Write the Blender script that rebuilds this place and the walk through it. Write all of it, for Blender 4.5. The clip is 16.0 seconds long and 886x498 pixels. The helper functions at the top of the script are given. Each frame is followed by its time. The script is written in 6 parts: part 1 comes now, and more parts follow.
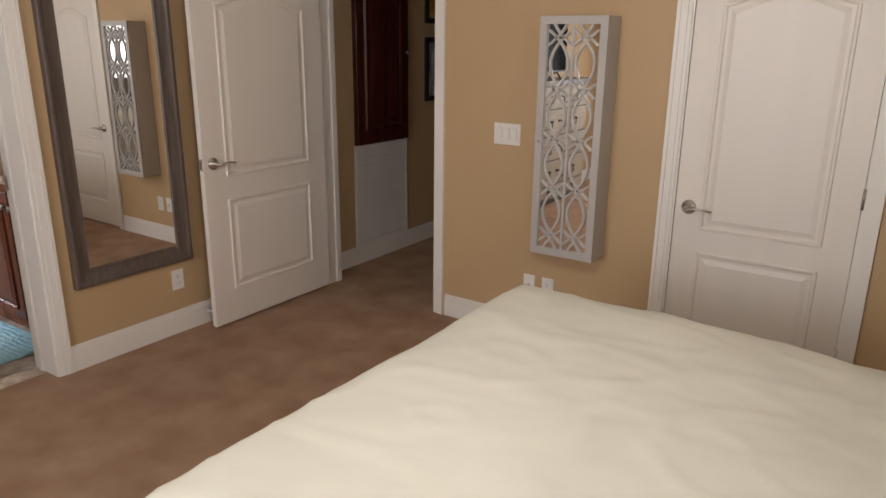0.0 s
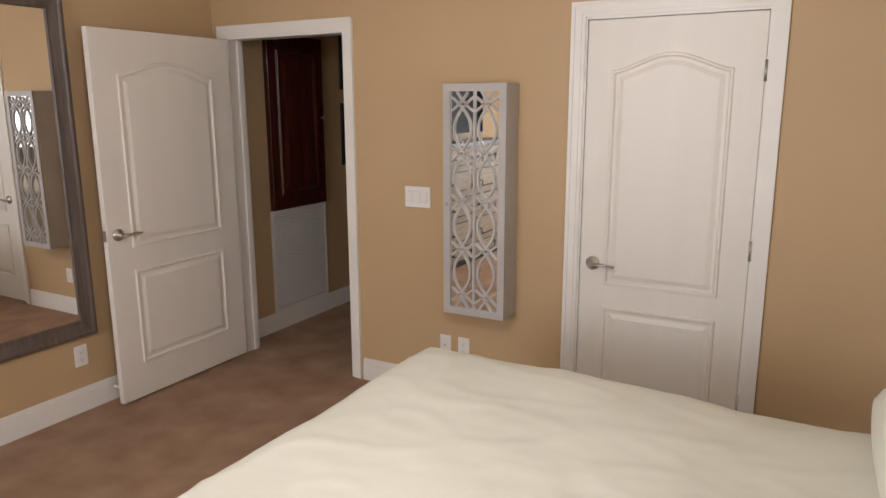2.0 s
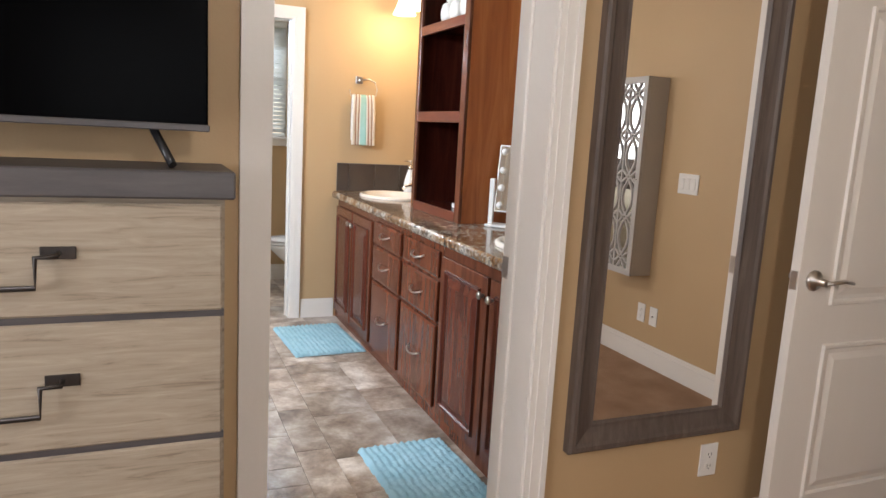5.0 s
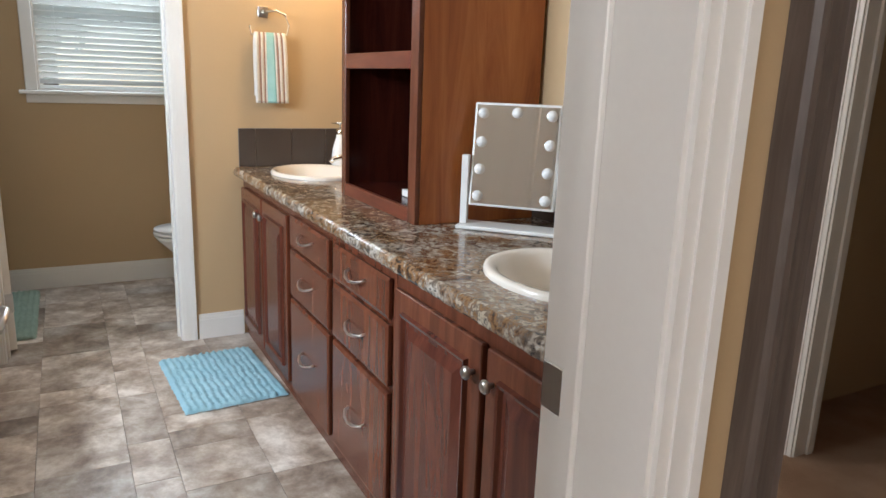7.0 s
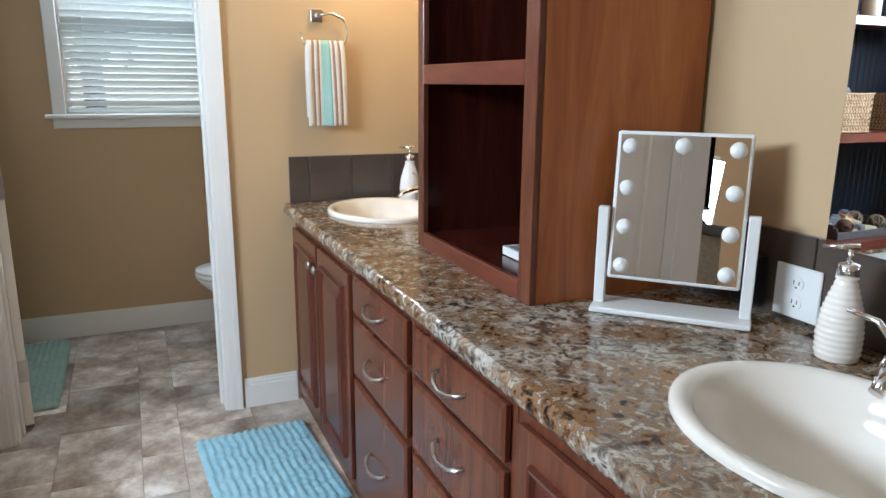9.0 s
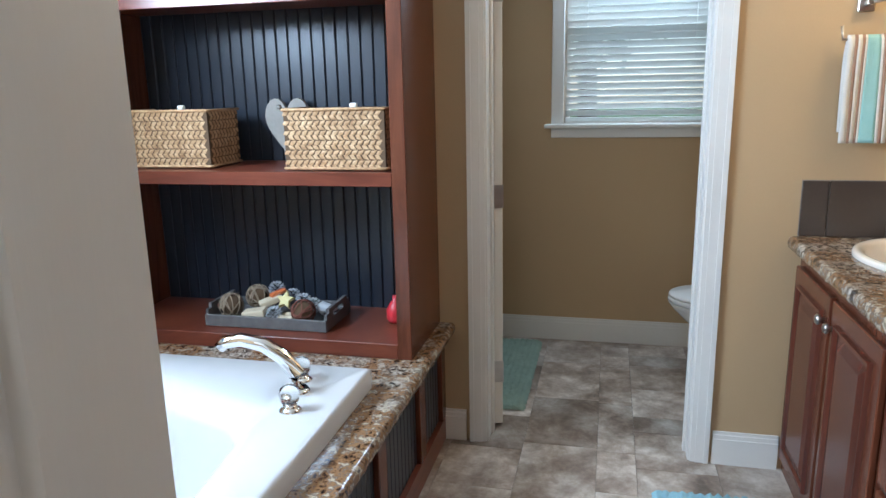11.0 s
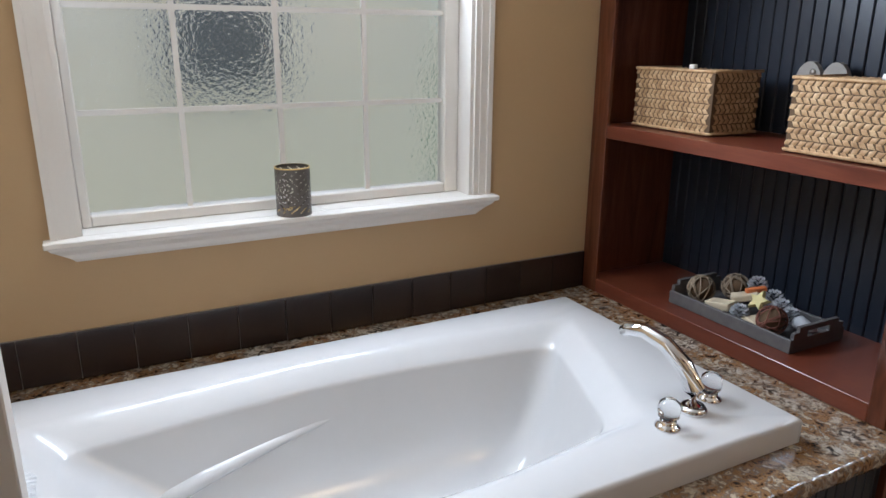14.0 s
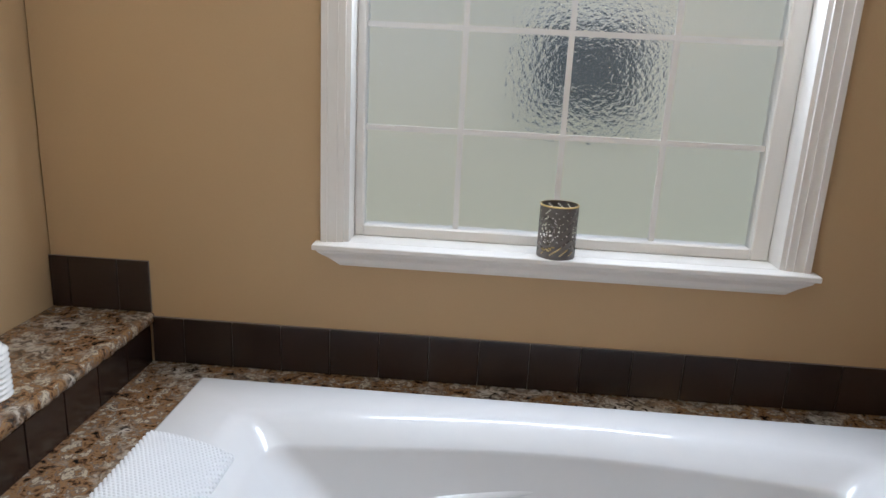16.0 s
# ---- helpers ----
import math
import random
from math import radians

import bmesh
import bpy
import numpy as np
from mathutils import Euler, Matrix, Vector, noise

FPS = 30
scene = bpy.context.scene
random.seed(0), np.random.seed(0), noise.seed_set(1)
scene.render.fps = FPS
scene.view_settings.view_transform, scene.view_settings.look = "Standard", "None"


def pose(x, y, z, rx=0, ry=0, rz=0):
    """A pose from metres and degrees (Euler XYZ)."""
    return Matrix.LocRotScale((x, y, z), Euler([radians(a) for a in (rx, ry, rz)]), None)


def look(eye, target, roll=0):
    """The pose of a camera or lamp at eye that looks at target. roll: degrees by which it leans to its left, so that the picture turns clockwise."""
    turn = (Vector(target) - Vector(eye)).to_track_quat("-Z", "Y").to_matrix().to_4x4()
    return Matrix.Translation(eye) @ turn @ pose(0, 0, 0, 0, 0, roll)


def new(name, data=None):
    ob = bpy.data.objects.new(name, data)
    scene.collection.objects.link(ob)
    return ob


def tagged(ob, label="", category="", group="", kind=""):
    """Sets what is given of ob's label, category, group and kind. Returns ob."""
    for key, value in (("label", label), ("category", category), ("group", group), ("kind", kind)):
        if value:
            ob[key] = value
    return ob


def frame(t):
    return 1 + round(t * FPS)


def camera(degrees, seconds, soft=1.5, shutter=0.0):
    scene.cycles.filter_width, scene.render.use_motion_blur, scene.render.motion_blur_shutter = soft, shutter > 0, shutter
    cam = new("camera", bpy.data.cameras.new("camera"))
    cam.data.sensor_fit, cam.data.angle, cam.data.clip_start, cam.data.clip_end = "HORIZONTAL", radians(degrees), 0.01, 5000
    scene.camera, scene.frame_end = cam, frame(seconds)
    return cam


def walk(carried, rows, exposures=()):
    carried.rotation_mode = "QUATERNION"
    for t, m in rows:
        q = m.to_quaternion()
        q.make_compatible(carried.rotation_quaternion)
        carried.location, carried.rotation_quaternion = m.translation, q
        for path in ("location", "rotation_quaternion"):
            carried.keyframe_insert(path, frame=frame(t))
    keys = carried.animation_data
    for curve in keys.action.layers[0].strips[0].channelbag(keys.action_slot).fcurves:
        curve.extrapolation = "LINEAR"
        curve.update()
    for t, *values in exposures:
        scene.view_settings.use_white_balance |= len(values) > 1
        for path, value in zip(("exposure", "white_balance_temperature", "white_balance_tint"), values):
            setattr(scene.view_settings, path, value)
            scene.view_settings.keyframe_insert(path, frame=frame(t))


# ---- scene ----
cam = camera(64.5, 16.0)
PATH = [
    (0, (1.19, 0.343, 1.636), (0.112, 1.928, 1.067), 0.6),
    (0.5, (1.315, 0.288, 1.678), (0.338, 1.975, 1.233), -0.5),
    (1, (1.419, 0.279, 1.698), (0.539, 2.045, 1.374), -1.2),
    (1.5, (1.413, 0.324, 1.698), (0.546, 2.093, 1.349), -1.2),
    (2, (1.306, 0.4, 1.668), (0.358, 2.113, 1.257), -0.2),
    (2.5, (1.127, 0.466, 1.622), (-0.07, 1.998, 1.153), 1.5),
    (3, (0.918, 0.519, 1.57), (-0.563, 1.784, 1.113), 2.8),
    (3.5, (0.574, 0.73, 1.472), (-1.103, 1.737, 1.059), 4.0),
    (4, (0.268, 0.832, 1.388), (-1.536, 1.625, 1.05), 3.5),
    (4.5, (-0.109, 0.829, 1.369), (-1.931, 1.59, 1.05), 3.4),
    (7, (-1.643, 1.312, 1.379), (-3.354, 2.238, 0.917), 2.1),
    (7.5, (-1.875, 1.383, 1.364), (-3.563, 2.34, 0.882), 2.0),
    (8, (-2.106, 1.496, 1.375), (-3.776, 2.488, 0.899), 1.4),
    (10.5, (-2.541, 1.455, 1.460), (-4.493, 1.362, 1.034), -1.1),
    (11, (-2.697, 1.440, 1.450), (-4.593, 0.988, 1.003), -1.2),
    (11.5, (-2.870, 1.482, 1.414), (-4.641, 0.689, 0.931), -1.3),
    (12, (-2.944, 1.520, 1.430), (-4.553, 0.446, 0.924), -1.3),
    (12.5, (-3.035, 1.558, 1.410), (-4.478, 0.275, 0.887), -1.3),
    (13, (-3.100, 1.594, 1.424), (-4.376, 0.147, 0.899), -1.1),
    (13.5, (-3.139, 1.636, 1.462), (-4.224, 0.046, 0.921), -0.6),
    (14, (-3.169, 1.689, 1.486), (-4.051, -0.011, 0.911), 0.4),
    (14.5, (-3.251, 1.707, 1.510), (-3.891, -0.096, 0.927), 1.1),
    (15, (-3.356, 1.604, 1.457), (-3.802, -0.265, 0.903), 2.1),
    (15.5, (-3.443, 1.527, 1.497), (-3.648, -0.386, 0.952), 2.8),
    (16, (-3.536, 1.518, 1.488), (-3.428, -0.407, 0.959), 2.9),
]
EXPOSURES = [
    (0.0, 0.50, 6100, 13), (1.2, 0.56, 6050, 13), (2.0, 0.74, 5950, 13), (3.0, 0.75, 5800, 11), (4.5, 0.82, 5950, 13), (7.0, 0.66, 5700, 9), (8.0, 0.64, 5450, 7), (10.5, 0.54, 5150, 5),
    (11.5, 0.46, 4800, 5), (12.0, 0.40, 4480, 7), (12.5, 0.16, 4550, 7), (13.0, 0.08, 5350, 11), (13.5, -0.04, 5750, 12), (14.5, -0.18, 5700, 12),
    (16.0, -0.20, 5700, 12),
]
walk(cam, [(t, look(eye, target, roll)) for t, eye, target, roll in PATH], EXPOSURES)

# ---- world and light ----
world = bpy.data.worlds.new("world")
scene.world = world
world.use_nodes = True
wn = world.node_tree.nodes
sky = wn.new("ShaderNodeTexSky")
sky.sky_type, sky.sun_disc, sky.sun_elevation, sky.sun_rotation = "NISHITA", False, radians(56), radians(-95)
world.node_tree.links.new(sky.outputs[0], wn["Background"].inputs[0])
wn["Background"].inputs[1].default_value = 0.15


def lamp(name, kind, m, energy, colour, **size):
    data = bpy.data.lights.new(name, kind)
    data.energy, data.color = energy, colour
    for k, v in size.items():
        if k == "size": data.size = v
        if k == "size_y": data.shape, data.size_y = "RECTANGLE", v
        if k == "angle": data.angle = v
        if k == "radius": data.shadow_soft_size = v
    ob = new(name, data)
    ob.matrix_world = m
    return ob


lamp("sun", "SUN", look((0, 0, 0), (0.52, -0.36, -0.78)), 3.2, (1, 0.95, 0.88), angle=radians(0.6))
lamp("bath_window_light", "AREA", look((-3.8, -1.05, 3.5), (-3.78, -0.42, 0.9)), 34, (0.94, 0.97, 1.0), size=2.4, size_y=0.6)
lamp("bath_window_upper_light", "AREA", look((-3.76, -0.53, 2.0), (-3.76, 1.6, 1.85)), 64, (0.88, 0.95, 1.0), size=1.18, size_y=0.36)
lamp("bedroom_window_light", "AREA", look((-0.45, -1.50, 1.5), (-0.3, 1, 1.1)), 36, (1.0, 0.97, 0.94), size=1.5, size_y=1.2)
# Fill lamp added on the east side to brighten the bedroom.
lamp("bedroom_side_fill_light", "AREA", look((3.20, 0.9, 1.55), (0, 1.6, 0.9)), 12, (1.0, 0.97, 0.94), size=1.4, size_y=1.2)
lamp("toilet_window_light", "AREA", look((-6.60, 1.585, 2.10), (-5.1, 1.5, 0.9)), 9, (0.82, 0.93, 1.0), size=0.7, size_y=0.16)


# ---- materials ----
def nt(name):
    m = bpy.data.materials.new(name)
    m.use_nodes = True
    t = m.node_tree
    return m, t, t.nodes["Principled BSDF"], t.nodes.new, t.links.new


def paint(name, a, b, rough=0.5, scale=3.0, fine=120.0, bump=0.05, metal=0.0, stretch=(1, 1, 1), rnd=0.0, detail=4.0, dist=0.002, spec=0.5):
    """Two colours mixed by noise at two scales, with a fine relief."""
    m, t, bs, N, L = nt(name)
    co = N("ShaderNodeTexCoord")
    mp = N("ShaderNodeMapping")
    mp.inputs["Scale"].default_value = stretch
    L(co.outputs["Object"], mp.inputs["Vector"])
    n1, n2 = N("ShaderNodeTexNoise"), N("ShaderNodeTexNoise")
    n1.inputs["Scale"].default_value, n2.inputs["Scale"].default_value = scale, fine
    n1.inputs["Detail"].default_value = detail
    for n in (n1, n2):
        L(mp.outputs[0], n.inputs["Vector"])
    mx = N("ShaderNodeMath")
    mx.operation = "MULTIPLY_ADD"
    mx.inputs[1].default_value = 0.45
    L(n2.outputs[0], mx.inputs[0])
    sb = N("ShaderNodeMath")
    sb.operation = "MULTIPLY_ADD"
    sb.inputs[1].default_value, sb.inputs[2].default_value = 1.5, -0.47
    L(n1.outputs[0], sb.inputs[0])
    L(sb.outputs[0], mx.inputs[2])
    fac = mx
    if rnd:
        oi = N("ShaderNodeObjectInfo")
        ad = N("ShaderNodeMath")
        ad.operation = "MULTIPLY_ADD"
        ad.inputs[1].default_value = rnd
        L(oi.outputs["Random"], ad.inputs[0])
        L(mx.outputs[0], ad.inputs[2])
        fac = N("ShaderNodeMath")
        fac.inputs[1].default_value = -rnd / 2
        L(ad.outputs[0], fac.inputs[0])
    mix = N("ShaderNodeMix")
    mix.data_type = "RGBA"
    mix.inputs[6].default_value, mix.inputs[7].default_value = (*a, 1), (*b, 1)
    L(fac.outputs[0], mix.inputs[0])
    L(mix.outputs[2], bs.inputs["Base Color"])
    bs.inputs["Roughness"].default_value, bs.inputs["Metallic"].default_value = rough, metal
    bs.inputs["Specular IOR Level"].default_value = spec
    if bump:
        bp = N("ShaderNodeBump")
        bp.inputs["Strength"].default_value, bp.inputs["Distance"].default_value = bump, dist
        L(n2.outputs[0], bp.inputs["Height"])
        L(bp.outputs[0], bs.inputs["Normal"])
    return m


def ramped(name, stops, scale, rough, detail=6.0, voro=0.0, bump=0.0, stretch=(1, 1, 1), distort=0.0, rnd=0.0):
    """Noise through a colour ramp, for stone and grained wood."""
    m, t, bs, N, L = nt(name)
    co, mp, n1, cr = N("ShaderNodeTexCoord"), N("ShaderNodeMapping"), N("ShaderNodeTexNoise"), N("ShaderNodeValToRGB")
    mp.inputs["Scale"].default_value = stretch
    L(co.outputs["Object"], mp.inputs["Vector"])
    if rnd:
        oi, sc = N("ShaderNodeObjectInfo"), N("ShaderNodeMath")
        sc.operation = "MULTIPLY"
        sc.inputs[1].default_value = 40.0
        L(oi.outputs["Random"], sc.inputs[0])
        L(sc.outputs[0], mp.inputs["Location"])
    n1.inputs["Scale"].default_value, n1.inputs["Detail"].default_value, n1.inputs["Distortion"].default_value = scale, detail, distort
    n1.inputs["Roughness"].default_value = 0.68
    L(mp.outputs[0], n1.inputs["Vector"])
    src = n1.outputs[0]
    if voro:
        v, ad = N("ShaderNodeTexVoronoi"), N("ShaderNodeMath")
        v.inputs["Scale"].default_value = scale * 2.5
        L(mp.outputs[0], v.inputs["Vector"])
        ad.operation = "MULTIPLY_ADD"
        ad.inputs[1].default_value = voro
        L(v.outputs["Distance"], ad.inputs[0])
        L(src, ad.inputs[2])
        src = ad.outputs[0]
    L(src, cr.inputs[0])
    el = cr.color_ramp.elements
    while len(el) < len(stops):
        el.new(0.5)
    for e, (p, c) in zip(el, stops):
        e.position, e.color = p, (*c, 1)
    L(cr.outputs[0], bs.inputs["Base Color"])
    bs.inputs["Roughness"].default_value = rough
    if bump:
        bp = N("ShaderNodeBump")
        bp.inputs["Strength"].default_value, bp.inputs["Distance"].default_value = bump, 0.002
        L(n1.outputs[0], bp.inputs["Height"])
        L(bp.outputs[0], bs.inputs["Normal"])
    return m


WALL = paint("tan_wall_paint", (0.475, 0.33, 0.175), (0.515, 0.36, 0.195), 0.6, 1.5, 160, 0.12)
CEIL = paint("ceiling_paint", (0.72, 0.68, 0.60), (0.76, 0.72, 0.64), 0.9, 2, 60, 0.3)
TRIM = paint("white_trim_paint", (0.74, 0.70, 0.65), (0.80, 0.77, 0.72), 0.35, 2, 90, 0.03)
DOORP = paint("white_door_paint", (0.72, 0.67, 0.60), (0.77, 0.72, 0.65), 0.42, 1.5, 60, 0.06, stretch=(6, 6, 0.6))
CARPET = paint("brown_carpet", (0.38, 0.225, 0.135), (0.62, 0.42, 0.285), 1.0, 4.6, 420, 1.0, dist=0.01, spec=0.1)
VINYL = ramped("stone_vinyl", [(0.32, (0.13, 0.092, 0.065)), (0.44, (0.27, 0.205, 0.155)), (0.54, (0.41, 0.34, 0.275)), (0.68, (0.66, 0.60, 0.53))], 5.5, 0.32, detail=12, bump=0.12, distort=0.15, rnd=1)


def toned(m, low, high):
    """Scales a material's colour by a random amount for each piece."""
    t = m.node_tree
    bs = t.nodes["Principled BSDF"]
    src = bs.inputs["Base Color"].links[0].from_socket
    oi, mr, mul = t.nodes.new("ShaderNodeObjectInfo"), t.nodes.new("ShaderNodeMapRange"), t.nodes.new("ShaderNodeVectorMath")
    mr.inputs[3].default_value, mr.inputs[4].default_value = low, high
    mul.operation = "MULTIPLY"
    t.links.new(oi.outputs["Random"], mr.inputs[0])
    t.links.new(src, mul.inputs[0])
    t.links.new(mr.outputs[0], mul.inputs[1])
    t.links.new(mul.outputs[0], bs.inputs["Base Color"])


toned(VINYL, 0.72, 1.30)
GROUT = paint("grey_grout", (0.24, 0.20, 0.165), (0.32, 0.27, 0.225), 0.8)
CHERRY = ramped("cherry_wood", [(0.25, (0.062, 0.018, 0.009)), (0.5, (0.125, 0.038, 0.018)), (0.75, (0.19, 0.064, 0.030))], 2.2, 0.27, stretch=(7, 7, 0.8), distort=0.8, bump=0.05)
CHERRYH = ramped("cherry_wood_level", [(0.25, (0.08, 0.019, 0.010)), (0.5, (0.145, 0.037, 0.019)), (0.75, (0.21, 0.062, 0.03))], 2.2, 0.28, stretch=(0.8, 0.8, 7), distort=0.8, bump=0.05)
PINE = ramped("stained_pine", [(0.25, (0.20, 0.050, 0.011)), (0.5, (0.37, 0.115, 0.026)), (0.75, (0.50, 0.19, 0.05))], 1.6, 0.34, stretch=(6, 6, 0.6), distort=1.4, bump=0.05)
# Darker copy of the cherry: shade on the door panels, with some glaze.
SHADECH = ramped("shaded_cherry_panel", [(0.25, (0.045, 0.012, 0.008)), (0.5, (0.095, 0.026, 0.015)), (0.75, (0.15, 0.045, 0.024))], 2.2, 0.26, stretch=(7, 7, 0.8), distort=0.8, bump=0.05)
NAVY = paint("navy_beadboard_paint", (0.014, 0.018, 0.028), (0.026, 0.032, 0.045), 0.30, 2, 50, 0.05, stretch=(4, 4, 0.6))
GRANITE = ramped("granite_laminate", [(0.42, (0.014, 0.011, 0.010)), (0.49, (0.11, 0.055, 0.026)), (0.55, (0.29, 0.16, 0.068)), (0.61, (0.13, 0.095, 0.075)), (0.68, (0.52, 0.43, 0.31)), (0.76, (0.10, 0.085, 0.08))], 27, 0.13, detail=12, voro=0.14, distort=0.5)
GRANEDGE = GRANITE


def two_tone_stone(m):
    """Blends a grey, white and black flake pattern into the brown one in broad drifts."""
    t = m.node_tree
    N, L = t.nodes.new, t.links.new
    bs = t.nodes["Principled BSDF"]
    brown = bs.inputs["Base Color"].links[0].from_socket
    co, n1, cr, n2, cr2, mix = N("ShaderNodeTexCoord"), N("ShaderNodeTexNoise"), N("ShaderNodeValToRGB"), N("ShaderNodeTexNoise"), N("ShaderNodeValToRGB"), N("ShaderNodeMix")
    n1.inputs["Scale"].default_value, n1.inputs["Detail"].default_value, n1.inputs["Distortion"].default_value = 38, 8, 1.2
    n2.inputs["Scale"].default_value, n2.inputs["Detail"].default_value = 7, 5
    for n in (n1, n2):
        L(co.outputs["Object"], n.inputs["Vector"])
    el = cr.color_ramp.elements
    while len(el) < 5:
        el.new(0.5)
    for e, (p, c) in zip(el, [(0.36, (0.03, 0.025, 0.022)), (0.45, (0.14, 0.11, 0.085)), (0.53, (0.34, 0.29, 0.23)), (0.62, (0.52, 0.47, 0.40)), (0.70, (0.10, 0.08, 0.07))]):
        e.position, e.color = p, (*c, 1)
    cr2.color_ramp.elements[0].position, cr2.color_ramp.elements[1].position = 0.49, 0.64
    L(n1.outputs[0], cr.inputs[0])
    L(n2.outputs[0], cr2.inputs[0])
    mix.data_type = "RGBA"
    L(cr2.outputs[0], mix.inputs[0])
    L(brown, mix.inputs[6])
    L(cr.outputs[0], mix.inputs[7])
    L(mix.outputs[2], bs.inputs["Base Color"])


two_tone_stone(GRANITE)
TILE = paint("dark_brown_tile", (0.022, 0.013, 0.010), (0.036, 0.022, 0.017), 0.16, 4, 80, 0.02, rnd=0.6)
TILEG = paint("brown_wall_tile", (0.060, 0.044, 0.034), (0.085, 0.064, 0.050), 0.22, 4, 80, 0.02, rnd=0.5)
TGROUT = paint("dark_grout", (0.20, 0.165, 0.14), (0.25, 0.21, 0.18), 0.8)
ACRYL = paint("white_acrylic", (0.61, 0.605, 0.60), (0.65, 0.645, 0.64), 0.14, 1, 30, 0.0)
CERAM = paint("ivory_ceramic", (0.78, 0.70, 0.60), (0.81, 0.74, 0.64), 0.10, 1, 30, 0.0)
WHITEC = paint("white_ceramic", (0.80, 0.78, 0.74), (0.83, 0.81, 0.77), 0.12, 1, 30, 0.0)
CHROME = paint("chrome", (0.80, 0.80, 0.81), (0.86, 0.86, 0.87), 0.06, 4, 60, 0.0, metal=1)
NICKEL = paint("brushed_nickel", (0.50, 0.47, 0.43), (0.60, 0.57, 0.53), 0.28, 4, 200, 0.02, metal=1, stretch=(1, 1, 8))
BRONZE = paint("dark_iron", (0.05, 0.045, 0.042), (0.09, 0.08, 0.075), 0.42, 10, 150, 0.05, metal=0.8)
MIRROR = paint("mirror_silver", (0.90, 0.90, 0.89), (0.91, 0.91, 0.90), 0.01, 1, 1, 0.0, metal=1)
FRAMEW = ramped("grey_brown_frame_wood", [(0.3, (0.070, 0.050, 0.040)), (0.55, (0.115, 0.088, 0.072)), (0.75, (0.165, 0.13, 0.108))], 4, 0.42, stretch=(8, 8, 0.7), distort=0.7, bump=0.1)
SHEET = paint("pale_sage_sheet", (0.63, 0.62, 0.53), (0.71, 0.70, 0.605), 0.8, 3, 300, 0.25, dist=0.001, spec=0.2)
OAK = ramped("whitewashed_oak", [(0.32, (0.22, 0.175, 0.125)), (0.42, (0.33, 0.275, 0.205)), (0.56, (0.38, 0.32, 0.24)), (0.72, (0.45, 0.385, 0.295))], 8, 0.6, detail=10, stretch=(6, 0.7, 9), distort=0.8, bump=0.2)
SLATE = ramped("grey_weathered_top", [(0.3, (0.055, 0.050, 0.052)), (0.7, (0.11, 0.10, 0.10))], 4, 0.45, stretch=(5, 0.6, 5), bump=0.1)
BLACKP = paint("black_plastic", (0.010, 0.010, 0.011), (0.016, 0.016, 0.018), 0.3, 5, 100, 0.02)
SCREEN = paint("tv_screen", (0.001, 0.001, 0.0012), (0.002, 0.002, 0.0022), 0.2, 2, 10, 0.0, spec=0.015)
WHITEP = paint("white_plastic", (0.74, 0.72, 0.68), (0.78, 0.76, 0.72), 0.35, 4, 60, 0.0)
SILVERP = paint("silver_grey_paint", (0.42, 0.395, 0.37), (0.48, 0.455, 0.43), 0.4, 4, 80, 0.04)
WICKER = ramped("water_hyacinth", [(0.28, (0.27, 0.14, 0.055)), (0.5, (0.50, 0.31, 0.15)), (0.72, (0.67, 0.48, 0.27))], 30, 0.7, stretch=(1, 1, 1), bump=0.4, rnd=1)
# Dark brown standing in for the shade between woven strands.
SHADECORE = paint("weave_shade_core", (0.10, 0.06, 0.03), (0.14, 0.085, 0.045), 0.9)
MATB = paint("aqua_chenille", (0.28, 0.49, 0.58), (0.42, 0.62, 0.69), 1.0, 14, 300, 0.8, dist=0.006, spec=0.1)
MATG = paint("sage_chenille", (0.25, 0.32, 0.25), (0.34, 0.41, 0.33), 1.0, 14, 300, 0.8, dist=0.006, spec=0.1)
TOWEL = paint("white_towel", (0.68, 0.64, 0.58), (0.76, 0.72, 0.66), 1.0, 20, 400, 0.6, dist=0.003, spec=0.1)
TOWELA = paint("aqua_towel_stripe", (0.30, 0.50, 0.45), (0.38, 0.57, 0.52), 1.0, 20, 400, 0.6, dist=0.003, spec=0.1)
TOWELB = paint("brown_towel_stripe", (0.33, 0.20, 0.14), (0.42, 0.27, 0.20), 1.0, 20, 400, 0.6, dist=0.003, spec=0.1)
BLIND = paint("white_blind", (0.74, 0.76, 0.74), (0.80, 0.82, 0.80), 0.5, 4, 60, 0.02)
GREYW = paint("grey_tray_wood", (0.085, 0.08, 0.08), (0.16, 0.15, 0.145), 0.6, 5, 90, 0.15, stretch=(1, 6, 6))
VINE = paint("pale_vine", (0.25, 0.19, 0.13), (0.38, 0.30, 0.21), 0.8, 20, 100, 0.1)
VINER = paint("red_brown_vine", (0.14, 0.045, 0.028), (0.22, 0.08, 0.05), 0.8, 20, 100, 0.1)
SOAP = paint("cream_soap", (0.62, 0.52, 0.36), (0.68, 0.58, 0.42), 0.5, 8, 60, 0.03)
STAR = paint("yellow_star", (0.66, 0.56, 0.24), (0.72, 0.62, 0.30), 0.6, 8, 60, 0.05)
ORANGE = paint("orange_wrap", (0.60, 0.16, 0.05), (0.66, 0.21, 0.07), 0.5)
CONEM = paint("frosted_pine_cone", (0.30, 0.31, 0.33), (0.52, 0.53, 0.55), 0.7, 30, 90, 0.2)
REDP = paint("red_plastic", (0.50, 0.025, 0.035), (0.56, 0.035, 0.045), 0.35)
HEARTW = paint("grey_washed_wood", (0.27, 0.25, 0.22), (0.40, 0.37, 0.33), 0.8, 8, 90, 0.1)
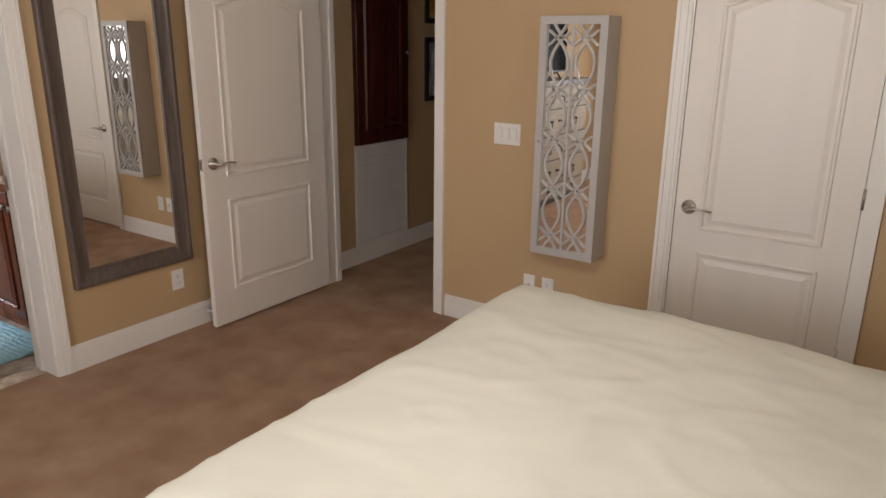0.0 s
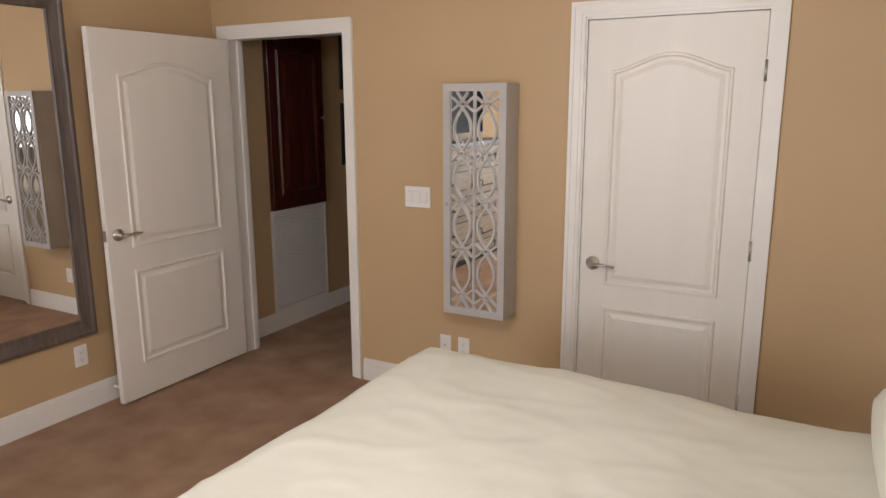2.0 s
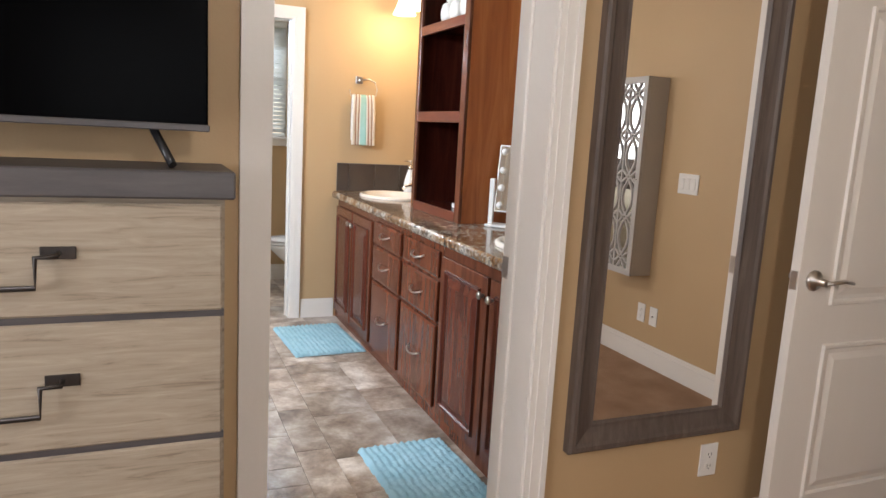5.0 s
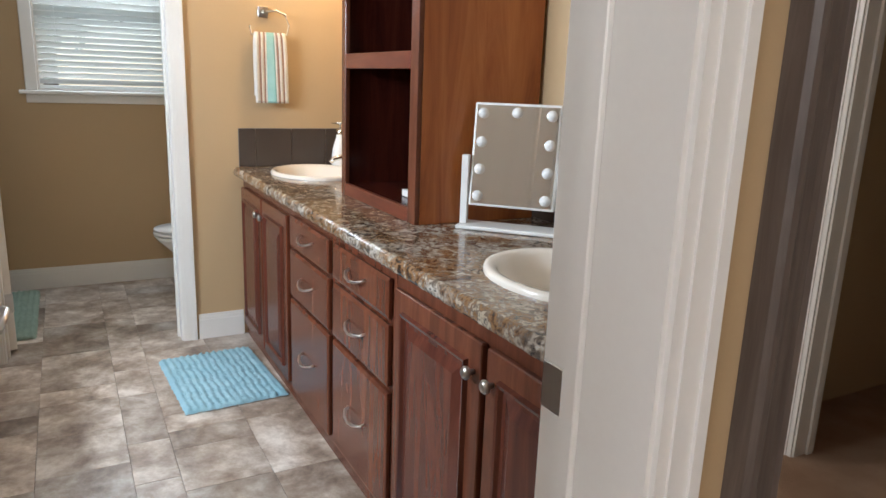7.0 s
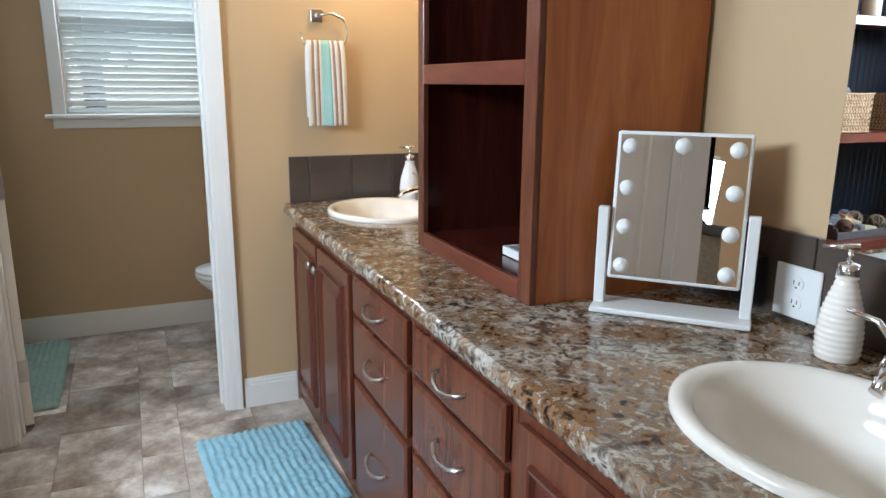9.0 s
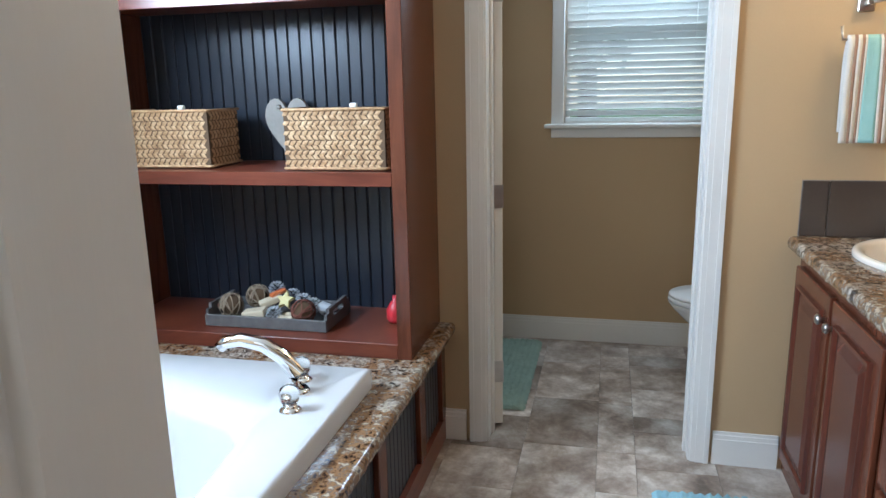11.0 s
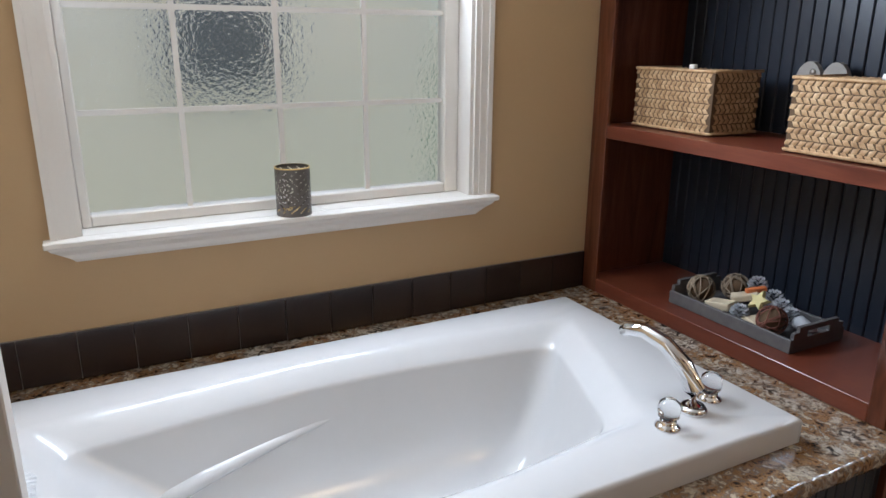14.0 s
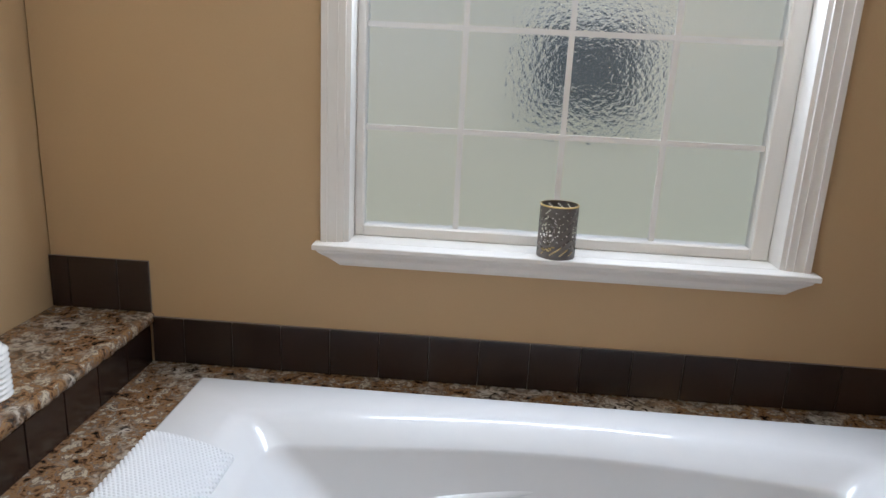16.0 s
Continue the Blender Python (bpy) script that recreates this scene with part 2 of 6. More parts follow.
TIN = paint("dark_pierced_tin", (0.14, 0.125, 0.11), (0.22, 0.20, 0.18), 0.42, 12, 100, 0.1, metal=0.5)
BRASS = paint("gold_inside", (0.62, 0.45, 0.18), (0.70, 0.52, 0.24), 0.35, 8, 60, 0.03, metal=0.8)
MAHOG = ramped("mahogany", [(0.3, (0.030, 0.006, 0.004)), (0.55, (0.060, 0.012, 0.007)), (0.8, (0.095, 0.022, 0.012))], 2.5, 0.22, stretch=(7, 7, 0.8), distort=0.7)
PILLOWR = paint("white_rubber", (0.60, 0.60, 0.60), (0.66, 0.66, 0.66), 0.6, 10, 90, 0.05)
SIDING = paint("cream_siding", (0.82, 0.76, 0.61), (0.87, 0.81, 0.66), 0.7, 1, 30, 0.05)
DARKWIN = paint("dark_window", (0.11, 0.125, 0.13), (0.16, 0.175, 0.18), 0.2)
GRASS = paint("lawn", (0.05, 0.10, 0.02), (0.10, 0.17, 0.045), 1.0, 0.6, 30, 0.5, dist=0.03)
LEAF = paint("leaves", (0.05, 0.11, 0.025), (0.11, 0.20, 0.05), 0.6, 3, 20, 0.0, rnd=0.5)
BARK = paint("bark", (0.08, 0.06, 0.045), (0.14, 0.11, 0.085), 0.9, 5, 40, 0.6, dist=0.01, stretch=(4, 4, 1))
# Amber lamp reflections in the picture glass, put into the print's colour.
ART1 = ramped("amber_reflection_print", [(0.35, (0.22, 0.10, 0.02)), (0.55, (0.55, 0.30, 0.07)), (0.75, (0.75, 0.62, 0.40))], 5, 0.15, detail=3)
ART2 = ramped("blue_grey_picture", [(0.35, (0.06, 0.08, 0.09)), (0.55, (0.40, 0.48, 0.52)), (0.75, (0.72, 0.76, 0.76))], 4, 0.12, detail=3, stretch=(1, 3, 0.6))


def glassy(name, colour, rough, bump=0.0, scale=60.0, ior=1.45):
    m, t, bs, N, L = nt(name)
    bs.inputs["Base Color"].default_value = (*colour, 1)
    bs.inputs["Transmission Weight"].default_value, bs.inputs["Roughness"].default_value, bs.inputs["IOR"].default_value = 1, rough, ior
    if bump:
        co, n1, bp = N("ShaderNodeTexCoord"), N("ShaderNodeTexNoise"), N("ShaderNodeBump")
        n1.inputs["Scale"].default_value, n1.inputs["Detail"].default_value = scale, 2.0
        L(co.outputs["Object"], n1.inputs["Vector"])
        bp.inputs["Strength"].default_value, bp.inputs["Distance"].default_value = bump, 0.004
        L(n1.outputs[0], bp.inputs["Height"])
        L(bp.outputs[0], bs.inputs["Normal"])
    return m


RAIN = glassy("rain_glass", (0.93, 0.95, 0.94), 0.13, 0.65, 66)
CLEAR = glassy("clear_acrylic", (0.97, 0.98, 0.98), 0.02)
PANE = glassy("window_pane", (0.97, 0.98, 0.98), 0.0)
SHADE = bpy.data.materials.new("lit_frosted_shade")
SHADE.use_nodes = True
sp = SHADE.node_tree.nodes["Principled BSDF"]
sp.inputs["Base Color"].default_value, sp.inputs["Roughness"].default_value = (0.85, 0.80, 0.70, 1), 0.4
sp.inputs["Emission Color"].default_value, sp.inputs["Emission Strength"].default_value = (1, 0.80, 0.52, 1), 3.0


# ---- mesh helpers ----
def box(bm, x0, x1, y0, y1, z0, z1, bev=0.0, seg=1):
    v = [bm.verts.new((x, y, z)) for x in (x0, x1) for y in (y0, y1) for z in (z0, z1)]
    fs = [bm.faces.new([v[i] for i in q]) for q in ((0, 1, 3, 2), (4, 6, 7, 5), (0, 4, 5, 1), (2, 3, 7, 6), (0, 2, 6, 4), (1, 5, 7, 3))]
    if bev:
        es = list({e for f in fs for e in f.edges})
        bmesh.ops.bevel(bm, geom=es, offset=bev, segments=seg, affect="EDGES", profile=0.5)
    return bm


def B(*boxes, bev=0.0, seg=1):
    bm = bmesh.new()
    for b in boxes:
        box(bm, *b, bev=bev, seg=seg)
    return bm


def lathe(bm, prof, at=(0, 0, 0), seg=24, sx=1.0, sy=1.0, axis="z", cap=True):
    """Turns (radius, height) rows round an axis."""
    rings = []
    for r, h in prof:
        ring = []
        for i in range(seg):
            a = 2 * math.pi * i / seg
            p = Vector((r * sx * math.cos(a), r * sy * math.sin(a), h))
            if axis == "x": p = Vector((p.z, p.x, p.y))
            if axis == "y": p = Vector((p.x, p.z, -p.y))
            ring.append(bm.verts.new(Vector(at) + p))
        rings.append(ring)
    for a, b in zip(rings, rings[1:]):
        for i in range(seg):
            f = bm.faces.new((a[i], a[(i + 1) % seg], b[(i + 1) % seg], b[i]))
            f.smooth = True
    if cap:
        bm.faces.new(rings[0][::-1])
        bm.faces.new(rings[-1])
    return bm


def tube(bm, pts, r, seg=8, flat=1.0, r2=None):
    """A round bar along points; it may taper to r2."""
    pts = [Vector(p) for p in pts]
    rings = []
    for i, p in enumerate(pts):
        d = (pts[min(i + 1, len(pts) - 1)] - pts[max(i - 1, 0)]).normalized()
        s = d.orthogonal() if abs(d.z) > 0.99 else d.cross(Vector((0, 0, 1)))
        s.normalize()
        u = s.cross(d)
        k = r if r2 is None else r + (r2 - r) * i / (len(pts) - 1)
        rings.append([bm.verts.new(p + s * (k * math.cos(2 * math.pi * j / seg)) + u * (k * flat * math.sin(2 * math.pi * j / seg))) for j in range(seg)])
    for a, b in zip(rings, rings[1:]):
        for j in range(seg):
            bm.faces.new((a[j], a[(j + 1) % seg], b[(j + 1) % seg], b[j])).smooth = True
    bm.faces.new(rings[0][::-1])
    bm.faces.new(rings[-1])
    return bm


def inset_loop(poly, d):
    """A closed outline in the plane, moved inward by d (outline runs counter-clockwise)."""
    out, n = [], len(poly)
    for i in range(n):
        a, b, c = Vector(poly[i - 1]), Vector(poly[i]), Vector(poly[(i + 1) % n])
        n1, n2 = (b - a).normalized(), (c - b).normalized()
        n1, n2 = Vector((-n1.y, n1.x)), Vector((-n2.y, n2.x))
        m = (n1 + n2)
        m = m / max(0.3, m.length_squared / 2)
        out.append(b + m * d)
    return out


def relief(bm, poly, prof, put):
    """Rings of an outline at (inset, height) rows, closed by a cap; put maps (u, v, height) to a place."""
    rings = [[bm.verts.new(put(p[0], p[1], h)) for p in inset_loop(poly, d)] for d, h in prof]
    n = len(poly)
    for a, b in zip(rings, rings[1:]):
        for i in range(n):
            bm.faces.new((a[i], a[(i + 1) % n], b[(i + 1) % n], b[i]))
    bm.faces.new(rings[-1])


SHIFT = {}
BEDROOM, BATHROOM = Vector((0, 0, 0)), Vector((0.1, 0, 0))
ORIGIN = [BEDROOM]   # where the room being built has its own zero


def thing(name, loc, label, category, group="", rz=None):
    """An Empty at the base of a thing. With rz its parts are built in its own axes, without in the world's."""
    ob = new(name)
    ob.empty_display_size = 0.05
    ob.matrix_world = pose(*(Vector(loc) + ORIGIN[0]), 0, 0, rz or 0)
    if rz is None:
        SHIFT[ob.name] = Vector(loc)
    return tagged(ob, label, category, group)


def part(name, bm, material, parent=None, label=""):
    """Links a bmesh as one mesh object, under a thing or a part."""
    me = bpy.data.meshes.new(name)
    bmesh.ops.recalc_face_normals(bm, faces=bm.faces)
    if parent is not None and parent.name in SHIFT:
        bmesh.ops.translate(bm, verts=bm.verts, vec=-SHIFT[parent.name])
    bm.to_mesh(me)
    bm.free()
    me.materials.append(material)
    ob = new(name, me)
    if parent is None:
        ob.location = ORIGIN[0]
    else:
        ob.parent = parent
        if parent.name in SHIFT:
            SHIFT[ob.name] = SHIFT[parent.name]
    return tagged(ob, label) if label else ob


def setting(name, bm, material, label, category):
    return tagged(part(name, bm, material), label, category, kind="structure")


def wall(name, axis, p0, p1, a0, a1, z0, z1, holes, label, material=None):
    """A wall between p0 and p1 across its thickness, running a0 to a1, with holes (a, b, bottom, top)."""
    bm = bmesh.new()

    def add(u0, u1, w0, w1):
        if u1 - u0 > 1e-4 and w1 - w0 > 1e-4:
            box(bm, *((p0, p1, u0, u1) if axis == "x" else (u0, u1, p0, p1)), w0, w1)
    cur = a0
    for a, b, c, d in sorted(holes):
        add(cur, a, z0, z1)
        add(a, b, z0, c)
        add(a, b, d, z1)
        cur = b
    add(cur, a1, z0, z1)
    return setting(name, bm, material or WALL, label, "wall")


# ---- setting ----
W, N_, BW, BN, BS, TW = -2.19, 3.73, -5.46, 2.80, -0.47, -6.75
CB, CT = 2.62, 2.50   # ceilings: bedroom, bathroom

setting("floor_bedroom", B((-2.19, 3.3, -1.6, 3.73, -0.12, 0), (-2.2855, -2.19, 1.12, 1.90, -0.12, 0)), CARPET, "worn brown cut-pile carpet", "carpet")
setting("floor_hall", B((-2.21, -0.9, 3.73, 7.0, -0.12, 0)), CARPET, "brown carpet running on into the hall", "carpet")
wall("wall_west", "x", -2.215, W, -1.6, 1.125, 0, CB, [], "tan painted bedroom wall beside the doorway")
wall("wall_west_deep", "x", -2.40, W, 1.125, 3.73, 0, CB, [(1.125, 1.912, 0, 2.07)], "tan painted bedroom wall with a doorway")
wall("wall_north", "y", N_, N_ + 0.12, -2.32, 3.3, 0, CB, [(-2.08, -1.165, 0, 2.07), (0.225, 1.04, 0, 2.06)], "tan painted wall with two doorways")
wall("wall_east", "x", 3.3, 3.42, -1.72, 3.85, 0, CB, [(0.2, 1.6, 0.9, 2.1)], "tan painted bedroom wall with a window")
wall("wall_south", "y", -1.72, -1.6, -2.32, 3.3, 0, CB, [(-1.2, 0.3, 0.9, 2.1)], "tan painted bedroom wall with a window")
setting("ceiling_bedroom", B((-2.32, 3.42, -1.72, 3.85, CB, CB + 0.1)), CEIL, "plain off-white bedroom ceiling", "ceiling")
wall("wall_hall_west", "x", -2.32, -2.21, 3.85, 7.0, 0, CB, [], "tan painted hall wall")
wall("wall_hall_east", "x", -0.9, -0.8, 3.85, 7.0, 0, CB, [], "tan painted hall wall")
wall("wall_hall_end", "y", 7.0, 7.1, -2.32, -0.8, 0, CB, [], "tan painted end wall of the hall")
setting("ceiling_hall", B((-2.32, -0.8, 3.85, 7.1, CB, CB + 0.1)), CEIL, "plain hall ceiling", "ceiling")
setting("floor_closet", B((-0.8, 1.6, 3.735, 4.3, -0.12, 0)), CARPET, "brown carpet inside the closet", "carpet")
setting("ceiling_closet", B((-0.8, 1.6, 3.85, 4.4, CB, CB + 0.1)), CEIL, "plain closet ceiling", "ceiling")
wall("wall_closet_west", "x", -0.79, -0.7, 3.85, 4.3, 0, CB, [], "plain closet side wall")
wall("wall_closet_east", "x", 1.5, 1.6, 3.85, 4.3, 0, CB, [], "plain closet side wall")
wall("wall_closet_back", "y", 4.3, 4.4, -0.8, 1.6, 0, CB, [], "plain closet wall")
# bathroom
ORIGIN[0] = BATHROOM
wall("wall_bath_north", "y", BN, BN + 0.1, -7.0, -2.32, 0, CT, [], "tan painted wall behind the vanity")
wall("wall_bath_south", "y", BS - 0.2, BS, -7.0, -2.32, 0, CT, [(-4.51, -3.225, 0.925, 2.25)], "tan painted wall with the tub window")
wall("wall_bath_west", "x", BW - 0.12, BW, BS, BN, 0, CT, [(0.967, 1.795, 0, 2.07)], "tan painted wall with the toilet room doorway")
wall("wall_toilet_west", "x", TW - 0.15, TW, BS, BN, 0, CT, [(1.19, 1.98, 1.23, 2.2)], "tan painted toilet room wall with a window")
wall("wall_toilet_south", "y", 0.30, 0.38, TW, BW - 0.12, 0, CT, [], "tan painted toilet room wall")
setting("ceiling_bath", B((-7.0, -2.32, BS - 0.2, BN + 0.1, CT, CT + 0.1)), CEIL, "plain bathroom ceiling", "ceiling")
bath_floor = setting("floor_bath", B((TW, -2.386, BS, BN, -0.12, -0.004)), GROUT, "stone-look vinyl tile floor in mottled greys", "floor")

ORIGIN[0] = BEDROOM


def skirting(name, runs):
    """Runs (x0, y0, x1, y1, nx, ny) along walls; the board stands off by its normal."""
    bm = bmesh.new()
    for x0, y0, x1, y1, nx, ny in runs:
        for d, z0, z1 in ((0.014, 0, 0.105), (0.010, 0.105, 0.122), (0.006, 0.122, 0.135)):
            xs, ys = sorted((x0, x1)), sorted((y0, y1))
            if nx:
                xs = sorted((x0, x0 + nx * d))
            else:
                ys = sorted((y0, y0 + ny * d))
            box(bm, *xs, *ys, z0, z1)
    return setting(name, bm, TRIM, "white moulded baseboard", "baseboard")


skirting("baseboard", [(W, 1.955, W, 3.73, 1, 0), (W, -1.6, W, 1.05, 1, 0), (-1.09, N_, 0.155, N_, 0, -1), (1.105, N_, 3.3, N_, 0, -1)])
skirting("baseboard_hall", [(-2.21, 3.85, -2.21, 7.0, 1, 0)])
ORIGIN[0] = BATHROOM
skirting("baseboard_bath", [(BW, 0.80, BW, 0.892, 1, 0), (BW, 1.865, BW, 2.10, 1, 0), (TW, 0.38, TW, 2.8, 1, 0)])

ORIGIN[0] = BEDROOM


def casing(name, axis, face, out, a0, a1, top, depth, label, w=0.068):
    """Jambs, stops and moulded casing round a doorway; face is the wall's face, out the way it looks."""
    ob = thing(name, (face, a0, 0) if axis == "x" else (a0, face, 0), label, "door frame")
    ob["kind"] = "structure"

    def bx(u0, u1, p0, p1, z0, z1, bev=0.0):
        p0, p1 = sorted((p0, p1))
        return ((p0, p1, u0, u1) if axis == "x" else (u0, u1, p0, p1)) + (z0, z1)
    back = face - out * depth
    for u0, u1 in ((a0 - 0.018, a0), (a1, a1 + 0.018)):
        part("jamb", B(bx(u0, u1, face + out * 0.001, back - out * 0.001, 0, top)), TRIM, ob)
    part("head_jamb", B(bx(a0 - 0.018, a1 + 0.018, face + out * 0.001, back - out * 0.001, top, top + 0.018)), TRIM, ob)
    mid = face - out * (depth - 0.085 if depth > 0.15 else depth * 0.55)
    for u0, u1 in ((a0, a0 + 0.011), (a1 - 0.011, a1)):
        part("door_stop", B(bx(u0, u1, mid, mid - out * 0.032, 0, top), bev=0.002), TRIM, ob)
    for f, o in ((face, out), (back, -out)):
        for s, e in ((a0 - 0.008, -1), (a1 + 0.008, 1)):
            bm = bmesh.new()
            for k0, k1, d in ((0, 0.018, 0.010), (0.018, 0.050, 0.014), (0.050, w, 0.019)):
                u = sorted((s + e * k0, s + e * k1))
                box(bm, *bx(*u, f, f + o * d, 0, top + 0.012 + k1))
            part("side_casing", bm, TRIM, ob)
        bm = bmesh.new()
        for k0, k1, d in ((0, 0.018, 0.010), (0.018, 0.050, 0.014), (0.050, w, 0.019)):
            box(bm, *bx(a0 - 0.008 - k0, a1 + 0.008 + k0, f, f + o * d, top + 0.012 + k0, top + 0.012 + k1))
        part("head_casing", bm, TRIM, ob)
    return ob


c1 = casing("door_frame_bath", "x", W, 1, 1.143, 1.894, 2.05, 0.21, "white painted door frame with a moulded casing")
part("strike_plate", B((-2.398, -2.342, 1.890, 1.8945, 0.93, 1.0), bev=0.001), NICKEL, c1, "satin nickel strike plate")
casing("door_frame_hall", "y", N_, -1, -2.062, -1.183, 2.05, 0.12, "white painted door frame, open to the hall")
casing("door_frame_closet", "y", N_, -1, 0.243, 1.022, 2.04, 0.12, "white painted frame of the closet door")
ORIGIN[0] = BATHROOM
casing("door_frame_toilet", "x", BW, 1, 0.985, 1.777, 2.05, 0.12, "white painted frame of the toilet room")
ORIGIN[0] = BEDROOM


def lever(parent, x, y, z, side, way, mat):
    """A lever handle on a round rose. side: way out of the door along y; way: along x."""
    h = part("door_handle", lathe(bmesh.new(), [(0.034, 0.0), (0.034, side * 0.006), (0.028, side * 0.013), (0.012, side * 0.016), (0.012, side * 0.05)], (x, y, z), 20, axis="y"), mat, parent, "satin nickel lever handle")
    part("lever", tube(bmesh.new(), [(x, y + side * 0.048, z), (x + way * 0.02, y + side * 0.056, z + 0.002), (x + way * 0.07, y + side * 0.055, z + 0.004), (x + way * 0.118, y + side * 0.05, z - 0.003)], 0.010, 8, 0.75, 0.007), mat, h)


def panel_door(name, m, w, h, label, th=0.035, faces=(-1, 1), handle=None, hinges=None, split=(0.74, 0.87)):
    """A moulded two-panel door with an arched upper panel, in its own axes: hinge at x 0, runs along x, y is its thickness."""
    ob = new(name)
    ob.empty_display_size = 0.05
    ob.matrix_world = Matrix.Translation(ORIGIN[0]) @ m
    tagged(ob, label, "door")
    part("slab", B((0, w, -th / 2, th / 2, 0, h), bev=0.0015), DOORP, ob)
    mx = 0.125 * w / 0.8
    lo = [(mx, 0.20), (w - mx, 0.20), (w - mx, split[0]), (mx, split[0])]
    z0, z1, rise = split[1], h - 0.23, 0.075
    up = [(mx, z0), (w - mx, z0), (w - mx, z1)]
    n = 16
    for i in range(1, n):
        k = i / n
        up.append((w - mx - (w - 2 * mx) * k, z1 + rise * (0.5 - 0.5 * math.cos(2 * math.pi * k)) ** 0.8))
    up.append((mx, z1))
    prof = [(0, 0.0), (0.004, 0.0085), (0.013, 0.0085), (0.020, 0.0006), (0.034, 0.0006), (0.056, 0.0075)]
    for s in faces:
        for poly in (lo, up):
            bm = bmesh.new()
            relief(bm, poly, prof, lambda u, v, d: (u, s * (th / 2 + d), v))
            part("panel", bm, DOORP, ob)
    if handle:
        for s in faces:
            lever(ob, w - 0.065, s * th / 2, handle, s, -1, NICKEL)
    for z in hinges or ():
        hg = part("hinge", tube(bmesh.new(), [(0.0, -th / 2 - 0.006, z - 0.045), (0.0, -th / 2 - 0.006, z + 0.045)], 0.007), NICKEL, ob)
        part("hinge_leaf", B((-0.003, -0.0004, -0.016, 0.016, z - 0.045, z + 0.045)), NICKEL, hg)
    return ob


# the hall door stands open against the bedroom's west wall
hd = panel_door("door_hall", pose(-2.050, 3.695, 0.015, 0, 0, -90), 0.95, 2.03, "white two-panel door standing open against the wall", handle=0.955, hinges=(0.25, 1.05, 1.8))
part("latch_plate", B((0.9502, 0.952, -0.012, 0.012, 0.925, 0.985)), NICKEL, hd)
cd = panel_door("door_closet", pose(1.020, 3.752, 0.012, 0, 0, 180), 0.774, 2.025, "white closed two-panel closet door with arched panel", faces=(1,), handle=0.87, hinges=(), split=(0.655, 0.765))
for z in (0.27, 1.0, 1.78):
    part("hinge", tube(bmesh.new(), [(-0.004, 0.022, z - 0.045), (-0.004, 0.022, z + 0.045)], 0.008), NICKEL, cd)
ORIGIN[0] = BATHROOM
bd = panel_door("door_bath", pose(-2.512, 1.125, 0.015, 0, 0, 180), 0.685, 2.02, "white panel door standing open into the bathroom", handle=0.95)
td = panel_door("door_toilet", pose(-5.600, 1.007, 0.015, 0, 0, 197), 0.73, 2.02, "white door swung open into the toilet room", handle=0.95, hinges=())
for z in (0.24, 1.0, 1.8):
    part("hinge", B((-0.001, 0.001, -0.021, 0.026, z - 0.048, z + 0.048)), NICKEL, td, "satin nickel hinge")
ORIGIN[0] = BEDROOM


# ---- bedroom ----
def plate(name, m, w, kind, label):
    """A wall plate in its own axes: faces -y, centred."""
    ob = new(name)
    ob.empty_display_size = 0.03
    ob.matrix_world = Matrix.Translation(ORIGIN[0]) @ m
    tagged(ob, label, "wall plate")
    part("cover", B((-w / 2, w / 2, -0.006, 0, -0.058, 0.058), bev=0.002), WHITEP, ob)
    if kind == "outlet":
        for z in (-0.021, 0.021):
            s = part("socket", lathe(bmesh.new(), [(0.017, 0), (0.017, -0.009)], (0, 0, z), 16, axis="y"), WHITEP, ob)
            part("slot", B((-0.0075, -0.0055, -0.0096, -0.0088, z - 0.003, z + 0.006), (0.0055, 0.0075, -0.0096, -0.0088, z - 0.003, z + 0.006), (-0.002, 0.002, -0.0096, -0.0088, z - 0.011, z - 0.007)), BLACKP, s)
    elif kind == "coax":
        part("connector", lathe(bmesh.new(), [(0.006, 0), (0.006, -0.016)], (0, 0, 0), 12, axis="y"), NICKEL, ob)
    else:
        for i in range(int(kind)):
            x = (i - (int(kind) - 1) / 2) * 0.046
            part("rocker", B((x - 0.0165, x + 0.0165, -0.010, 0, -0.033, 0.033), bev=0.003), WHITEP, ob)
    return ob


plate("light_switch", pose(-0.695, N_, 1.15), 0.163, "3", "white three-gang rocker switch plate")
plate("cable_outlet", pose(-0.52, N_, 0.318), 0.07, "coax", "white cable outlet plate on the tan wall")
plate("wall_outlet", pose(-0.405, N_, 0.318), 0.07, "outlet", "white wall outlet plate above the baseboard")
plate("wall_outlet", pose(W, 2.623, 0.316, 0, 0, 90), 0.075, "outlet", "white wall outlet below the tall mirror")
plate("wall_outlet", pose(-2.21, 5.27, 0.34, 0, 0, 90), 0.075, "outlet", "white wall outlet low in the hall")

# tall leaning wall mirror
tm = thing("wall_mirror", (W, 2.376, 0.43), "tall wall mirror in a weathered grey-brown wooden frame", "mirror")
y0, y1, z0, z1, fw = 2.034, 2.718, 0.425, 2.215, 0.092
prof = [(0.0, 0.0), (0.0, 0.030), (0.008, 0.036), (0.020, 0.036), (0.030, 0.030), (0.060, 0.022), (0.075, 0.020), (0.085, 0.022), (fw, 0.012)]
